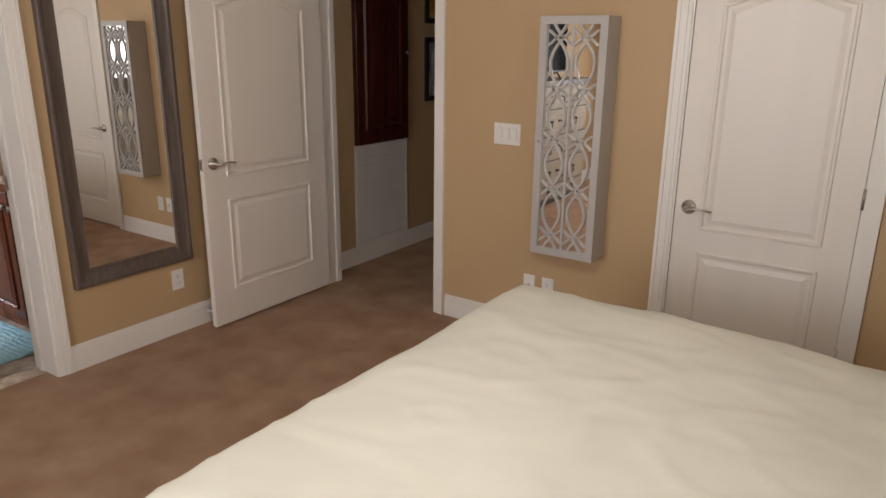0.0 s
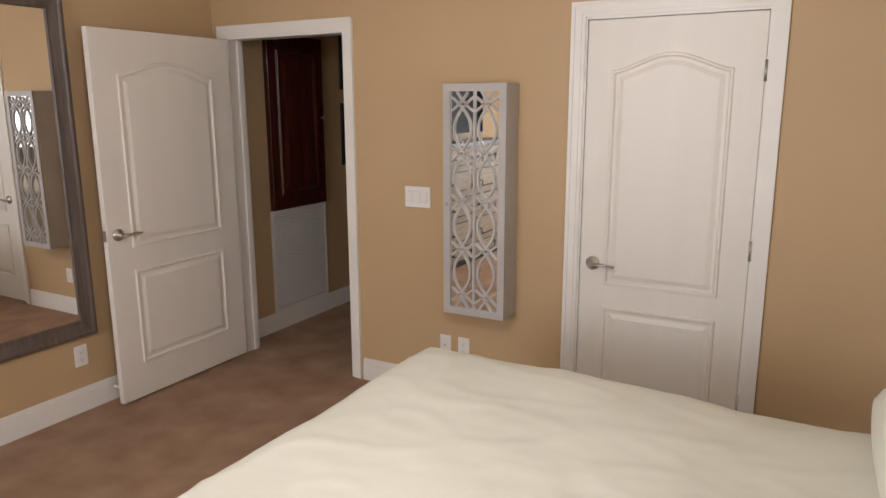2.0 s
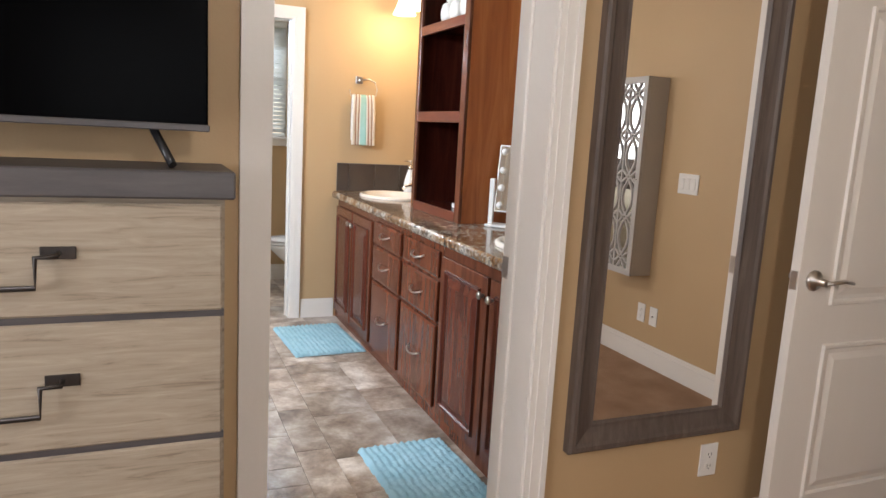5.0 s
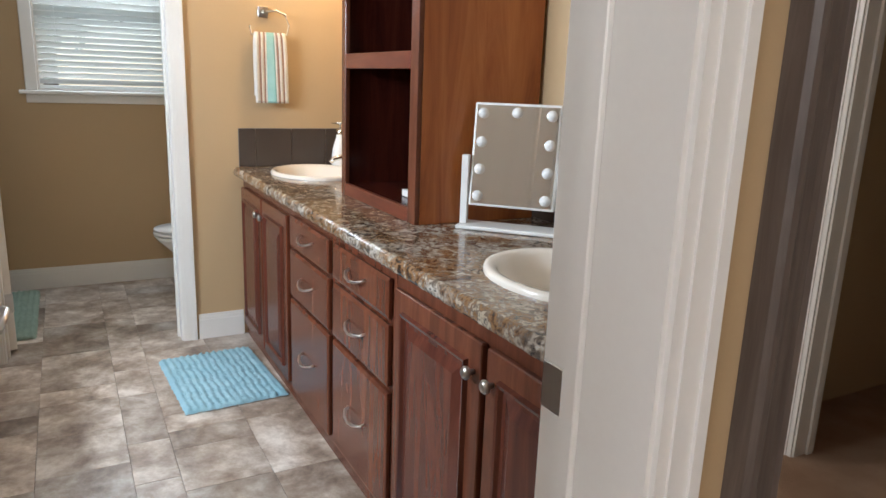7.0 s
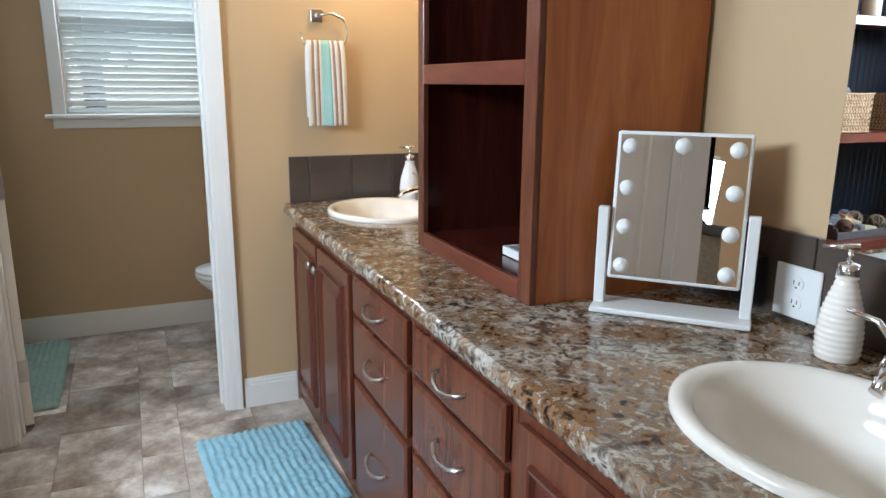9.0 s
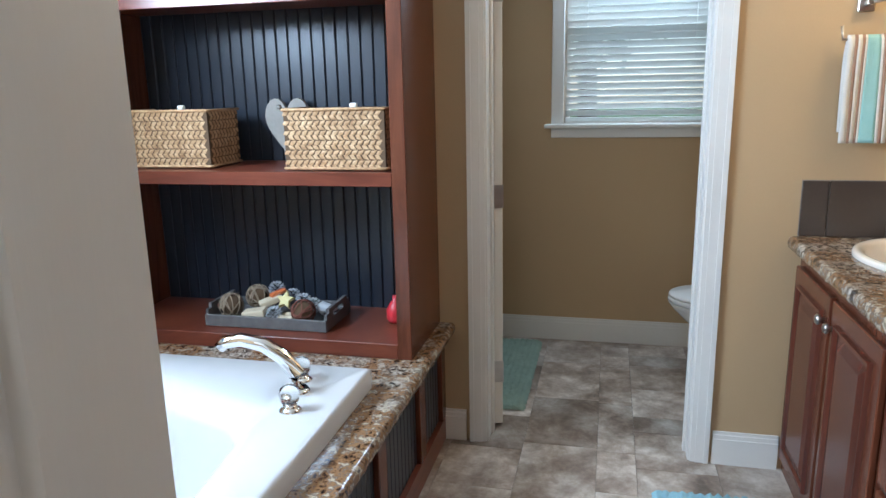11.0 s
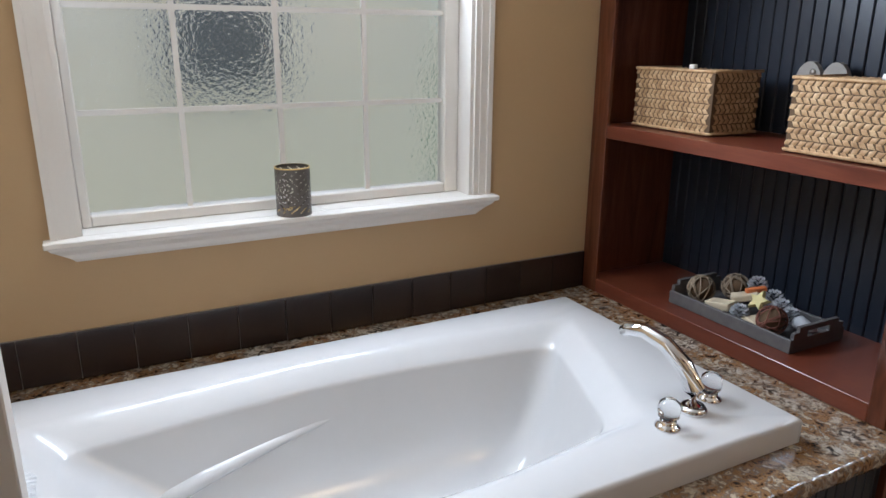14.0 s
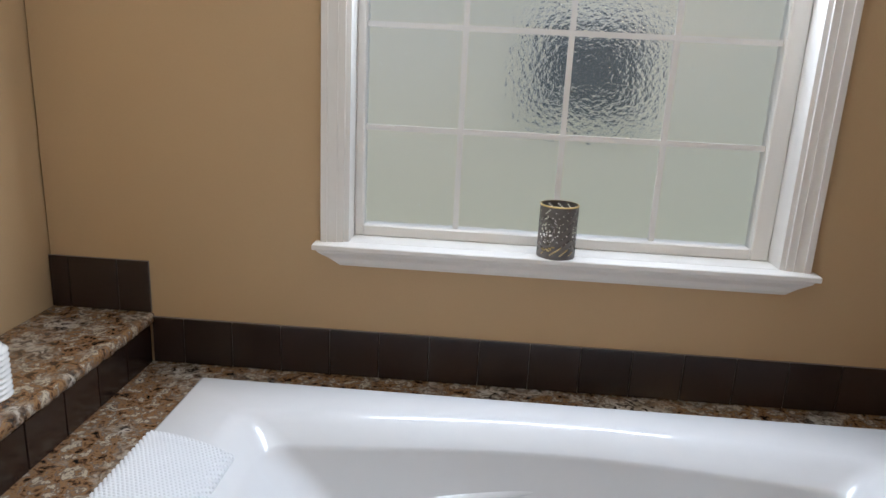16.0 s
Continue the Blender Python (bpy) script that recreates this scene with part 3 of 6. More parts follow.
for nm, a, b in (("frame_bottom", 0, 1), ("frame_side", 1, 2), ("frame_top", 2, 3), ("frame_side", 3, 0)):
    bm = bmesh.new()
    rings = [[bm.verts.new((W + 0.001 + h, p.x, p.y)) for p in inset_loop([(y0, z0), (y1, z0), (y1, z1), (y0, z1)], d)] for d, h in prof]
    for r0, r1 in zip(rings, rings[1:]):
        bm.faces.new((r0[a], r0[b], r1[b], r1[a]))
    for v in [v for v in bm.verts if not v.link_faces]:
        bm.verts.remove(v)
    part(nm, bm, FRAMEW, tm)
part("mirror_glass", B((W + 0.001, W + 0.013, y0 + fw - 0.004, y1 - fw + 0.004, z0 + fw - 0.004, z1 - fw + 0.004)), MIRROR, tm, "clear mirror glass")

# jewellery cabinet with a fretwork mirror
jc = thing("jewelry_cabinet", (-0.27, N_, 0.56), "silver-grey wall cabinet with fretwork over a mirror", "cabinet")
jx0, jx1, jz0, jz1, jy = -0.446, -0.098, 0.562, 1.756, 3.572
part("body", B((jx0, jx1, jy + 0.02, N_, jz0, jz1), bev=0.002), SILVERP, jc)
f = 0.038
door = part("door", B((jx0, jx0 + f, jy, jy + 0.018, jz0, jz1), (jx1 - f, jx1, jy, jy + 0.018, jz0, jz1), (jx0 + f, jx1 - f, jy, jy + 0.018, jz0, jz0 + f), (jx0 + f, jx1 - f, jy, jy + 0.018, jz1 - f, jz1)), SILVERP, jc)
part("mirror_glass", B((jx0 + f, jx1 - f, jy + 0.012, jy + 0.019, jz0 + f, jz1 - f)), MIRROR, door)
bm = bmesh.new()
ix0, ix1, iz0, iz1 = jx0 + f, jx1 - f, jz0 + f, jz1 - f
half, mid = (ix1 - ix0) / 2, (ix0 + ix1) / 2
box(bm, mid - 0.006, mid + 0.006, jy + 0.003, jy + 0.012, iz0, iz1)


def bowed_bar(cx, cz, side, h, reach, w, y0, y1, n=36):
    """A flat bar bowed like a parabola: bulges to one side and crosses over near both ends."""
    rows = []
    for i in range(n + 1):
        u = -1.36 + 2.72 * i / n
        x = side * h * 0.70 * ((u / 0.85) ** 2 - 1)
        if abs(x) > h + 0.004:
            continue
        d = Vector((reach, side * h * 1.4 * u / 0.7225)).normalized() * (w / 2)
        rows.append([(cx + x - d.x, cz + u * reach + d.y), (cx + x + d.x, cz + u * reach - d.y)])
    rows = [r for r in rows if iz0 - 0.004 < r[0][1] < iz1 + 0.004]
    for p, q in zip(rows, rows[1:]):
        lo = [bm.verts.new((x, y0, z)) for x, z in (p[0], p[1], q[1], q[0])]
        hi = [bm.verts.new((x, y1, z)) for x, z in (p[0], p[1], q[1], q[0])]
        bm.faces.new(lo)
        for i in range(4):
            bm.faces.new((lo[i], lo[(i + 1) % 4], hi[(i + 1) % 4], hi[i]))


pitch = 0.2467
for r in range(-1, 5):
    for sx in (-1, 1):
        for side in (-1, 1):
            bowed_bar(mid + sx * half * 0.5, jz1 - 0.224 - pitch * r, side, half * 0.5, pitch / 2, 0.0105, jy + 0.003 + 0.0005 * side, jy + 0.012)
part("fretwork", bm, SILVERP, door, "looping pierced fretwork")
part("knob", lathe(bmesh.new(), [(0.004, 0), (0.004, -0.008), (0.009, -0.014), (0.006, -0.02)], (jx0 + 0.02, jy, 1.15), 12, axis="y"), SILVERP, door)

# bed
bed = thing("bed", (1.1, 1.85, 0), "bed made up with a pale sage sheet", "bed")
bx0, bx1, by0, by1, bt = -0.06, 2.05, 0.98, 2.74, 0.735
part("base", B((bx0 + 0.06, bx1, by0 + 0.05, by1 - 0.05, 0.05, 0.36), bev=0.01), OAK, bed)
bm = bmesh.new()
nx, ny = 120, 104
grid = []
for i in range(nx + 1):
    row = []
    for j in range(ny + 1):
        u, v = -0.16 + 1.16 * i / nx, -0.16 + 1.32 * j / ny
        x = bx0 + (bx1 - bx0) * max(0, u)
        y = by0 + (by1 - by0) * min(1, max(0, v))
        e = min(max(0, u) * (bx1 - bx0), min(1, max(0, v)) * (by1 - by0), (1 - min(1, max(0, v))) * (by1 - by0))
        z = bt - 0.045 * math.exp(-e / 0.06)
        z += 0.012 * noise.noise((x * 2.2, y * 2.2, 0.3)) + 0.004 * noise.noise((x * 5, y * 7, 1.3)) + 0.003 * (0.5 - abs(noise.noise((x * 9, y * 16, 2.3)))) + 0.0016 * noise.noise((x * 22, y * 16, 3.3)) + 0.005 * max(0.0, 0.12 - abs(noise.noise((x * 3.1 + 4, y * 4.3, 5.1)))) / 0.12
        z += 0.035 * math.exp(-((x - 0.95) ** 2) / 0.5 - ((y - 1.5) ** 2) / 0.3) - 0.03 * math.exp(-((x - 1.25) ** 2) / 0.08 - ((y - 2.6) ** 2) / 0.3)
        hang = max(0, -u) / 0.16 + max(0, -v) / 0.16 + max(0, v - 1) / 0.16
        z -= 0.38 * min(1.3, hang)
        out = 0.012 * math.sin((x + y) * 16) * min(1, hang)
        if u < 0: x -= 0.012 * min(1, hang) + out
        if v < 0: y -= 0.012 * min(1, hang) + out
        if v > 1: y += 0.012 * min(1, hang) + out
        row.append(bm.verts.new((x, y, z)))
    grid.append(row)
for i in range(nx):
    for j in range(ny):
        bm.faces.new((grid[i][j], grid[i + 1][j], grid[i + 1][j + 1], grid[i][j + 1])).smooth = True
part("bed_sheet", bm, SHEET, bed)
part("mattress", B((bx0 + 0.03, bx1, by0 + 0.03, by1 - 0.03, 0.36, 0.58), bev=0.04, seg=3), TOWEL, bed)


def pillow(x0, x1, y0, y1, z0, h):
    ob = thing("pillow", ((x0 + x1) / 2, (y0 + y1) / 2, z0), "plump pillow in a pale sage case on the bed", "pillow")
    bm = bmesh.new()
    n = 24
    for s in (1, -1):
        g = []
        for i in range(n + 1):
            r = []
            for j in range(n + 1):
                u, v = 2 * i / n - 1, 2 * j / n - 1
                k = max(0, (1 - u ** 4) * (1 - v ** 4)) ** 0.45
                wob = 0.05 * noise.noise((u * 2, v * 2, s)) * k
                r.append(bm.verts.new(((x0 + x1) / 2 + u * (x1 - x0) / 2 * (1 - 0.06 * v * v), (y0 + y1) / 2 + v * (y1 - y0) / 2 * (1 - 0.04 * u * u), z0 + h * (0.42 + s * (0.5 * k + wob) * (1 if s > 0 else 0.8)))))
            g.append(r)
        for i in range(n):
            for j in range(n):
                bm.faces.new((g[i][j], g[i + 1][j], g[i + 1][j + 1], g[i][j + 1])).smooth = True
    bmesh.ops.remove_doubles(bm, verts=bm.verts, dist=0.002)
    part("pillow_case", bm, SHEET, ob)


pillow(1.46, 2.02, 1.92, 2.70, 0.725, 0.23)
pillow(1.46, 2.0, 1.08, 1.84, 0.735, 0.21)
hb = thing("headboard", (2.1, 1.85, 0), "dark-stained wooden headboard behind the bed", "headboard")
part("board", B((2.06, 2.11, 0.95, 2.73, 0.05, 1.2), bev=0.01), FRAMEW, hb)

# dresser
DX = -1.93
dr = thing("dresser", (-2.06, 0.25, 0), "tall whitewashed oak chest of drawers with a grey top", "dresser")
part("carcass", B((W + 0.005, DX - 0.018, -0.55, 1.012, 0.04, 1.212)), OAK, dr)
part("top", B((W + 0.004, DX + 0.012, -0.57, 1.030, 1.213, 1.268), bev=0.004), SLATE, dr, "weathered grey top")
part("plinth", B((W + 0.02, DX - 0.03, -0.53, 0.99, 0, 0.04)), SLATE, dr)
seams = (1.208, 0.979, 0.714, 0.462, 0.205, 0.05)
for za, zb in zip(seams, seams[1:]):
    d = part("drawer", B((DX - 0.016, DX, -0.535, 1.006, zb + 0.008, za - 0.006), bev=0.004), OAK, dr)
    part("reveal", B((DX - 0.0175, DX - 0.006, -0.545, 1.010, zb - 0.006, zb + 0.008)), SLATE, dr)
    zm = (za + zb) / 2 - 0.014
    for y, s in ((0.715, -1), (-0.255, 1)):
        h = part("drawer_pull", tube(bmesh.new(), [(DX + 0.001, y, zm + 0.03), (DX + 0.026, y, zm + 0.028), (DX + 0.028, y + s * 0.035, zm + 0.026), (DX + 0.028, y + s * 0.036, zm - 0.03), (DX + 0.028, y + s * 0.36, zm - 0.032), (DX + 0.028, y + s * 0.361, zm + 0.026), (DX + 0.026, y + s * 0.395, zm + 0.028), (DX + 0.001, y + s * 0.397, zm + 0.03)], 0.0055, 6), BRONZE, d, "dark iron drop pull")
        for yc in (y, y + s * 0.396):
            part("pull_plate", B((DX, DX + 0.004, yc - 0.03, yc + 0.03, zm + 0.018, zm + 0.042), bev=0.0015), BRONZE, h)

tv = thing("television", (-2.03, 0.45, 1.268), "flat black television standing on the dresser", "television")
part("screen", B((-2.045, -2.012, -0.12, 0.985, 1.352, 1.99), bev=0.004), SCREEN, tv)
part("bezel", B((-2.050, -2.008, -0.122, 0.988, 1.342, 1.356), bev=0.002), SLATE, tv)
for y in (0.06, 0.88):
    bm = tube(bmesh.new(), [(-2.03, y, 1.345), (-1.965, y + 0.035, 1.275)], 0.009, 6)
    tube(bm, [(-2.03, y, 1.345), (-2.10, y + 0.035, 1.275)], 0.009, 6)
    part("foot", bm, BLACKP, tv)
part("power_cable", tube(bmesh.new(), [(-2.06, 0.60, 1.40), (-2.07, 0.60, 1.31), (-2.10, 0.59, 1.272)], 0.003, 6), BLACKP, tv)
pl = thing("small_white_stand", (-1.99, 0.455, 1.268), "small white plastic stand on the dresser", "stand")
part("foot_plate", B((-2.02, -1.95, 0.43, 0.48, 1.2682, 1.280), bev=0.004), WHITEP, pl)
part("post", tube(bmesh.new(), [(-1.985, 0.455, 1.28), (-1.985, 0.452, 1.335)], 0.008), WHITEP, pl)

ds = thing("door_stop_bumper", (W, 2.78, 0.08), "white spring door stop on the baseboard", "door stop")
part("rod", lathe(bmesh.new(), [(0.012, 0.014), (0.007, 0.03), (0.007, 0.075), (0.012, 0.077), (0.012, 0.095)], (W, 2.80, 0.075), 12, axis="x"), WHITEP, ds)

# ceiling fan, whose pull chains hang into view
fx, fy = 0.33, 1.37
fan = thing("ceiling_fan", (fx, fy, CB), "ceiling fan at rest with two pull chains", "ceiling fan")
part("downrod", tube(bmesh.new(), [(fx, fy, CB), (fx, fy, 2.42)], 0.014), NICKEL, fan)
part("motor", lathe(bmesh.new(), [(0.05, 2.44), (0.12, 2.41), (0.13, 2.33), (0.08, 2.29)], (fx, fy, 0), 24), NICKEL, fan)
part("light_bowl", lathe(bmesh.new(), [(0.11, 2.285), (0.105, 2.25), (0.07, 2.215), (0.01, 2.205)], (fx, fy, 0), 24), SHADE, fan, "lit frosted glass bowl")
lamp("fan_bulb", "POINT", pose(fx, fy, 2.14), 30, (1, 0.92, 0.82), radius=0.08)
for k in range(5):
    a = math.radians(72 * k + 10)
    c, s = math.cos(a), math.sin(a)
    bm = B((0.12, 0.62, -0.06, 0.06, 2.345, 2.353), bev=0.002)
    bmesh.ops.transform(bm, matrix=pose(fx, fy, 0, 0, 0, math.degrees(a)), verts=bm.verts)
    part("blade", bm, MAHOG, fan)
for dx, dy, zb in ((-0.02, -0.02, 1.890), (0.035, 0.02, 1.925)):
    ch = part("pull_chain", tube(bmesh.new(), [(fx + dx, fy + dy, 2.30), (fx + dx, fy + dy, zb + 0.05)], 0.0022, 6), BRASS, fan)
    part("pull_knob", lathe(bmesh.new(), [(0.003, zb + 0.05), (0.008, zb + 0.035), (0.009, zb + 0.012), (0.004, zb)], (fx + dx, fy + dy, 0), 12), MAHOG, ch)


def plain_window(name, axis, face, a0, a1, z0, z1, label, blinds=True, out=-1):
    """Casing, sill, sash, pane and a slatted blind in a wall's opening. out: the way outdoors."""
    ob = thing(name, (face, a0, z0) if axis == "x" else (a0, face, z0), label, "window")
    ob["kind"] = "structure"

    def bx(u0, u1, p0, p1, w0, w1):
        p0, p1 = sorted((face + out * p0, face + out * p1))
        return ((p0, p1, u0, u1) if axis == "x" else (u0, u1, p0, p1)) + (w0, w1)
    for u0, u1 in ((a0 - 0.065, a0 + 0.002), (a1 - 0.002, a1 + 0.065)):
        part("side_casing", B(bx(u0, u1, -0.018, 0, z0, z1 + 0.065), bev=0.004), TRIM, ob)
    part("head_casing", B(bx(a0 + 0.002, a1 - 0.002, -0.018, 0, z1 - 0.002, z1 + 0.065), bev=0.004), TRIM, ob)
    part("sill", B(bx(a0 - 0.10, a1 + 0.10, -0.05, 0.10, z0 - 0.022, z0), bev=0.004), TRIM, ob)
    part("apron", B(bx(a0 - 0.065, a1 + 0.065, -0.015, 0, z0 - 0.075, z0 - 0.022), bev=0.004), TRIM, ob)
    for u0, u1 in ((a0, a0 + 0.03), (a1 - 0.03, a1)):
        part("sash_stile", B(bx(u0, u1, 0.07, 0.11, z0, z1), bev=0.002), TRIM, ob)
    for w0, w1 in ((z0, z0 + 0.03), (z1 - 0.03, z1), ((z0 + z1) / 2 - 0.015, (z0 + z1) / 2 + 0.015)):
        part("sash_rail", B(bx(a0 + 0.03, a1 - 0.03, 0.07, 0.11, w0, w1), bev=0.002), TRIM, ob)
    p = part("pane", B(bx(a0 + 0.03, a1 - 0.03, 0.088, 0.092, z0 + 0.03, z1 - 0.03)), PANE, ob)
    p.visible_shadow = False
    if blinds:
        bl = part("blind", B(bx(a0 + 0.01, a1 - 0.01, 0.02, 0.06, z0 + 0.012, z0 + 0.032), bx(a0 + 0.01, a1 - 0.01, 0.015, 0.06, z1 - 0.05, z1), bev=0.003), BLIND, ob, "white slatted blind")
        z = z0 + 0.055
        while z < z1 - 0.06:
            bm = B(bx(a0 + 0.012, a1 - 0.012, 0.018, 0.062, z - 0.0012, z + 0.0012))
            mid = face + out * 0.04
            for v in bm.verts:
                p = (v.co.x if axis == "x" else v.co.y) - mid
                v.co.z += -out * p * 0.66
            s = part("slat", bm, BLIND, bl)
            z += 0.036
        for u in (a0 + 0.12, a1 - 0.12):
            part("cord", tube(bmesh.new(), [tuple((bx(u, u, 0.016, 0.016, 0, 0)[0], bx(u, u, 0.016, 0.016, 0, 0)[2], zz)) for zz in (z0 + 0.03, z1 - 0.05)], 0.0012, 4), BLIND, bl)
    return ob


plain_window("window_south", "y", -1.6, -1.2, 0.3, 0.9, 2.1, "unseen white bedroom window added for side light with a lowered blind", False)
# unseen window, added to go with the east fill lamp
plain_window("unseen_window_east", "x", 3.3, 0.2, 1.6, 0.9, 2.1, "unseen white bedroom window added for side light", False, 1)

# ---- hall ----
hc = thing("hall_wall_cabinet", (-2.19, 4.485, 0.9), "dark mahogany wall cabinet with a raised panel door", "cabinet")
part("body", B((-2.21, -2.188, 4.19, 4.785, 0.9, 2.13)), MAHOG, hc)
bm = B((-2.188, -2.170, 4.19, 4.785, 0.9, 2.13), bev=0.003)
relief(bm, [(4.27, 1.0), (4.705, 1.0), (4.705, 2.03), (4.27, 2.03)], [(0, 0), (0.01, 0.014), (0.025, 0.014), (0.04, 0.002), (0.05, 0.002), (0.09, 0.010)], lambda u, v, d: (-2.170 + d, u, v))
hdoor = part("door", bm, MAHOG, hc)
part("knob", lathe(bmesh.new(), [(0.006, 0), (0.006, 0.012), (0.014, 0.02), (0.010, 0.03)], (-2.170, 4.755, 1.55), 14, axis="x"), NICKEL, hdoor, "satin nickel knob")
vg = thing("return_air_grille", (-2.21, 4.48, 0.14), "white louvred return air grille below the cabinet", "vent")
part("backing", B((-2.21, -2.206, 4.19, 4.785, 0.145, 0.885)), GROUT, vg)
part("frame", B((-2.206, -2.196, 4.175, 4.80, 0.135, 0.16), (-2.206, -2.196, 4.175, 4.80, 0.865, 0.893), (-2.206, -2.196, 4.175, 4.20, 0.16, 0.865), (-2.206, -2.196, 4.775, 4.80, 0.16, 0.865)), WHITEP, vg)
z = 0.168
while z < 0.862:
    bm = B((-2.206, -2.197, 4.20, 4.775, z, z + 0.0115))
    for v in bm.verts:
        v.co.z -= (v.co.x + 2.2015) * 0.5
    part("slat", bm, WHITEP, vg)
    z += 0.0175
# the upper print carries painted amber reflections of a lamp
for z0, z1, art, lab in ((1.765, 2.24, ART1, "black-framed picture with painted amber reflections"), (1.163, 1.66, ART2, "black-framed blue-grey landscape picture")):
    p = thing("framed_picture", (-2.21, 5.25, z0), lab + " on the hall wall", "picture", "pictures in the hall")
    for yy in ((5.045, 5.085), (5.41, 5.45)):
        part("frame_side", B((-2.209, -2.187, *yy, z0, z1), bev=0.003), BLACKP, p)
    for zz in ((z0, z0 + 0.04), (z1 - 0.04, z1)):
        part("frame_rail", B((-2.209, -2.187, 5.085, 5.41, *zz), bev=0.003), BLACKP, p)
    part("print", B((-2.209, -2.200, 5.083, 5.412, z0 + 0.038, z1 - 0.038)), art, p)

# ---- vanity ----
ORIGIN[0] = BATHROOM
CZ, VY = 0.912, 2.10


def raised(parent, x0, x1, z0, z1, y, th=0.018):
    """A raised-panel door in the plane y, facing -y, its panel darkened for shade and glaze."""
    m = 0.055
    d = part("door", B((x0, x1, y, y + th, z0, z1), bev=0.003), CHERRY, parent)
    bm = bmesh.new()
    relief(bm, [(x0 + m, z0 + m), (x1 - m, z0 + m), (x1 - m, z1 - m), (x0 + m, z1 - m)], [(0, 0), (0.004, 0.012), (0.012, 0.010), (0.018, 0.0008), (0.030, 0.0008), (0.06, 0.010)], lambda u, v, e: (u, y - e, v))
    part("panel", bm, SHADECH, d, "raised panel darkened for shade and glaze")
    return d


def knob(parent, x, y, z):
    part("knob", lathe(bmesh.new(), [(0.006, 0), (0.006, -0.010), (0.015, -0.016), (0.017, -0.023), (0.012, -0.029), (0.003, -0.030)], (x, y, z), 16, axis="y"), NICKEL, parent, "satin nickel knob")


def cup_pull(parent, x, y, z, w=0.072):
    pts = [(x - w, y + 0.001, z + 0.012), (x - w * 0.92, y - 0.014, z + 0.006), (x - w * 0.5, y - 0.026, z - 0.003), (x, y - 0.030, z - 0.007), (x + w * 0.5, y - 0.026, z - 0.003), (x + w * 0.92, y - 0.014, z + 0.006), (x + w, y + 0.001, z + 0.012)]
    part("handle", tube(bmesh.new(), pts, 0.0058, 8, 0.8), NICKEL, parent, "satin nickel bow handle")


def vanity_unit(x0, x1, kind, label):
    ob = thing("vanity_cabinet", ((x0 + x1) / 2, 2.45, 0), label, "cabinet", "vanity cabinets")
    part("body", B((x0, x1, VY + 0.019, 2.795, 0.0, 0.755), (x0, x1, VY + 0.019, VY + 0.05, 0.755, 0.868)) if kind == "doors" else B((x0, x1, VY + 0.019, 2.795, 0.0, 0.868)), CHERRY, ob)
    if kind == "doors":
        m = (x0 + x1) / 2
        for a, b, k in ((x0 + 0.025, m - 0.012, 1), (m + 0.012, x1 - 0.025, -1)):
            d = raised(ob, a, b, 0.065, 0.812, VY)
            knob(d, b - 0.03 if k > 0 else a + 0.03, VY, 0.735)
    else:
        for a, b in ((0.700, 0.824), (0.487, 0.682), (0.065, 0.468)):
            bm = box(bmesh.new(), x0 + 0.02, x1 - 0.02, VY + 0.004, VY + 0.018, a, b, 0.003)
            relief(bm, [(x0 + 0.02, a), (x1 - 0.02, a), (x1 - 0.02, b), (x0 + 0.02, b)], [(0.0, 0.0), (0.012, 0.004), (0.020, 0.004)], lambda u, v, d: (u, VY + 0.004 - d, v))
            d = part("drawer", bm, CHERRY, ob)
            cup_pull(d, (x0 + x1) / 2, VY, (a + b) / 2 + 0.005 if b < 0.6 else (a + b) / 2)
    return ob


vanity_unit(-5.455, -4.565, "doors", "cherry wood sink cabinet with two raised doors")
vanity_unit(-4.562, -4.035, "drawers", "cherry wood cabinet with three drawers")
vanity_unit(-4.032, -3.503, "drawers", "cherry wood cabinet with three drawers")
vanity_unit(-3.50, -2.475, "doors", "cherry wood sink cabinet with two raised doors")
fl = thing("vanity_filler", (-2.40, 2.45, 0), "cherry wood filler panel beside the doorway", "cabinet")
part("panel", B((-2.472, -2.335, VY + 0.019, 2.795, 0, 0.868)), CHERRY, fl)

wt = thing("worktop", (-3.9, 2.43, 0.87), "brown speckled granite-look vanity worktop with wavy edge", "worktop")
SINKS = ((-5.12, 2.41), (-3.08, 2.42))
bm = bmesh.new()
RX, RY = 0.268, 0.222
ang = [math.radians(a) for a in range(0, 360, 12)]


def top_with_hole(bm, x0, x1, y0, y1, z, cx, cy, rx, ry):
    """A flat sheet with an oval hole."""
    outer = []
    for a in ang:
        c, s = math.cos(a), math.sin(a)
        k = min((x1 - cx) / c if c > 1e-6 else ((x0 - cx) / c if c < -1e-6 else 9e9), (y1 - cy) / s if s > 1e-6 else ((y0 - cy) / s if s < -1e-6 else 9e9))
        outer.append((cx + c * k, cy + s * k))
    n = len(ang)
    for cxx, cyy in ((x0, y0), (x1, y0), (x1, y1), (x0, y1)):
        i = min(range(n), key=lambda q: (outer[q][0] - cxx) ** 2 + (outer[q][1] - cyy) ** 2)
        outer[i] = (cxx, cyy)
    vo = [bm.verts.new((x, y, z)) for x, y in outer]
    vi = [bm.verts.new((cx + rx * math.cos(a), cy + ry * math.sin(a), z)) for a in ang]
    for i in range(n):
        bm.faces.new((vo[i], vo[(i + 1) % n], vi[(i + 1) % n], vi[i]))


YF, YB = 2.085, 2.797
for cx, cy in SINKS:
    top_with_hole(bm, cx - 0.32, cx + 0.32, YF, YB, CZ, cx, cy, RX - 0.03, RY - 0.03)
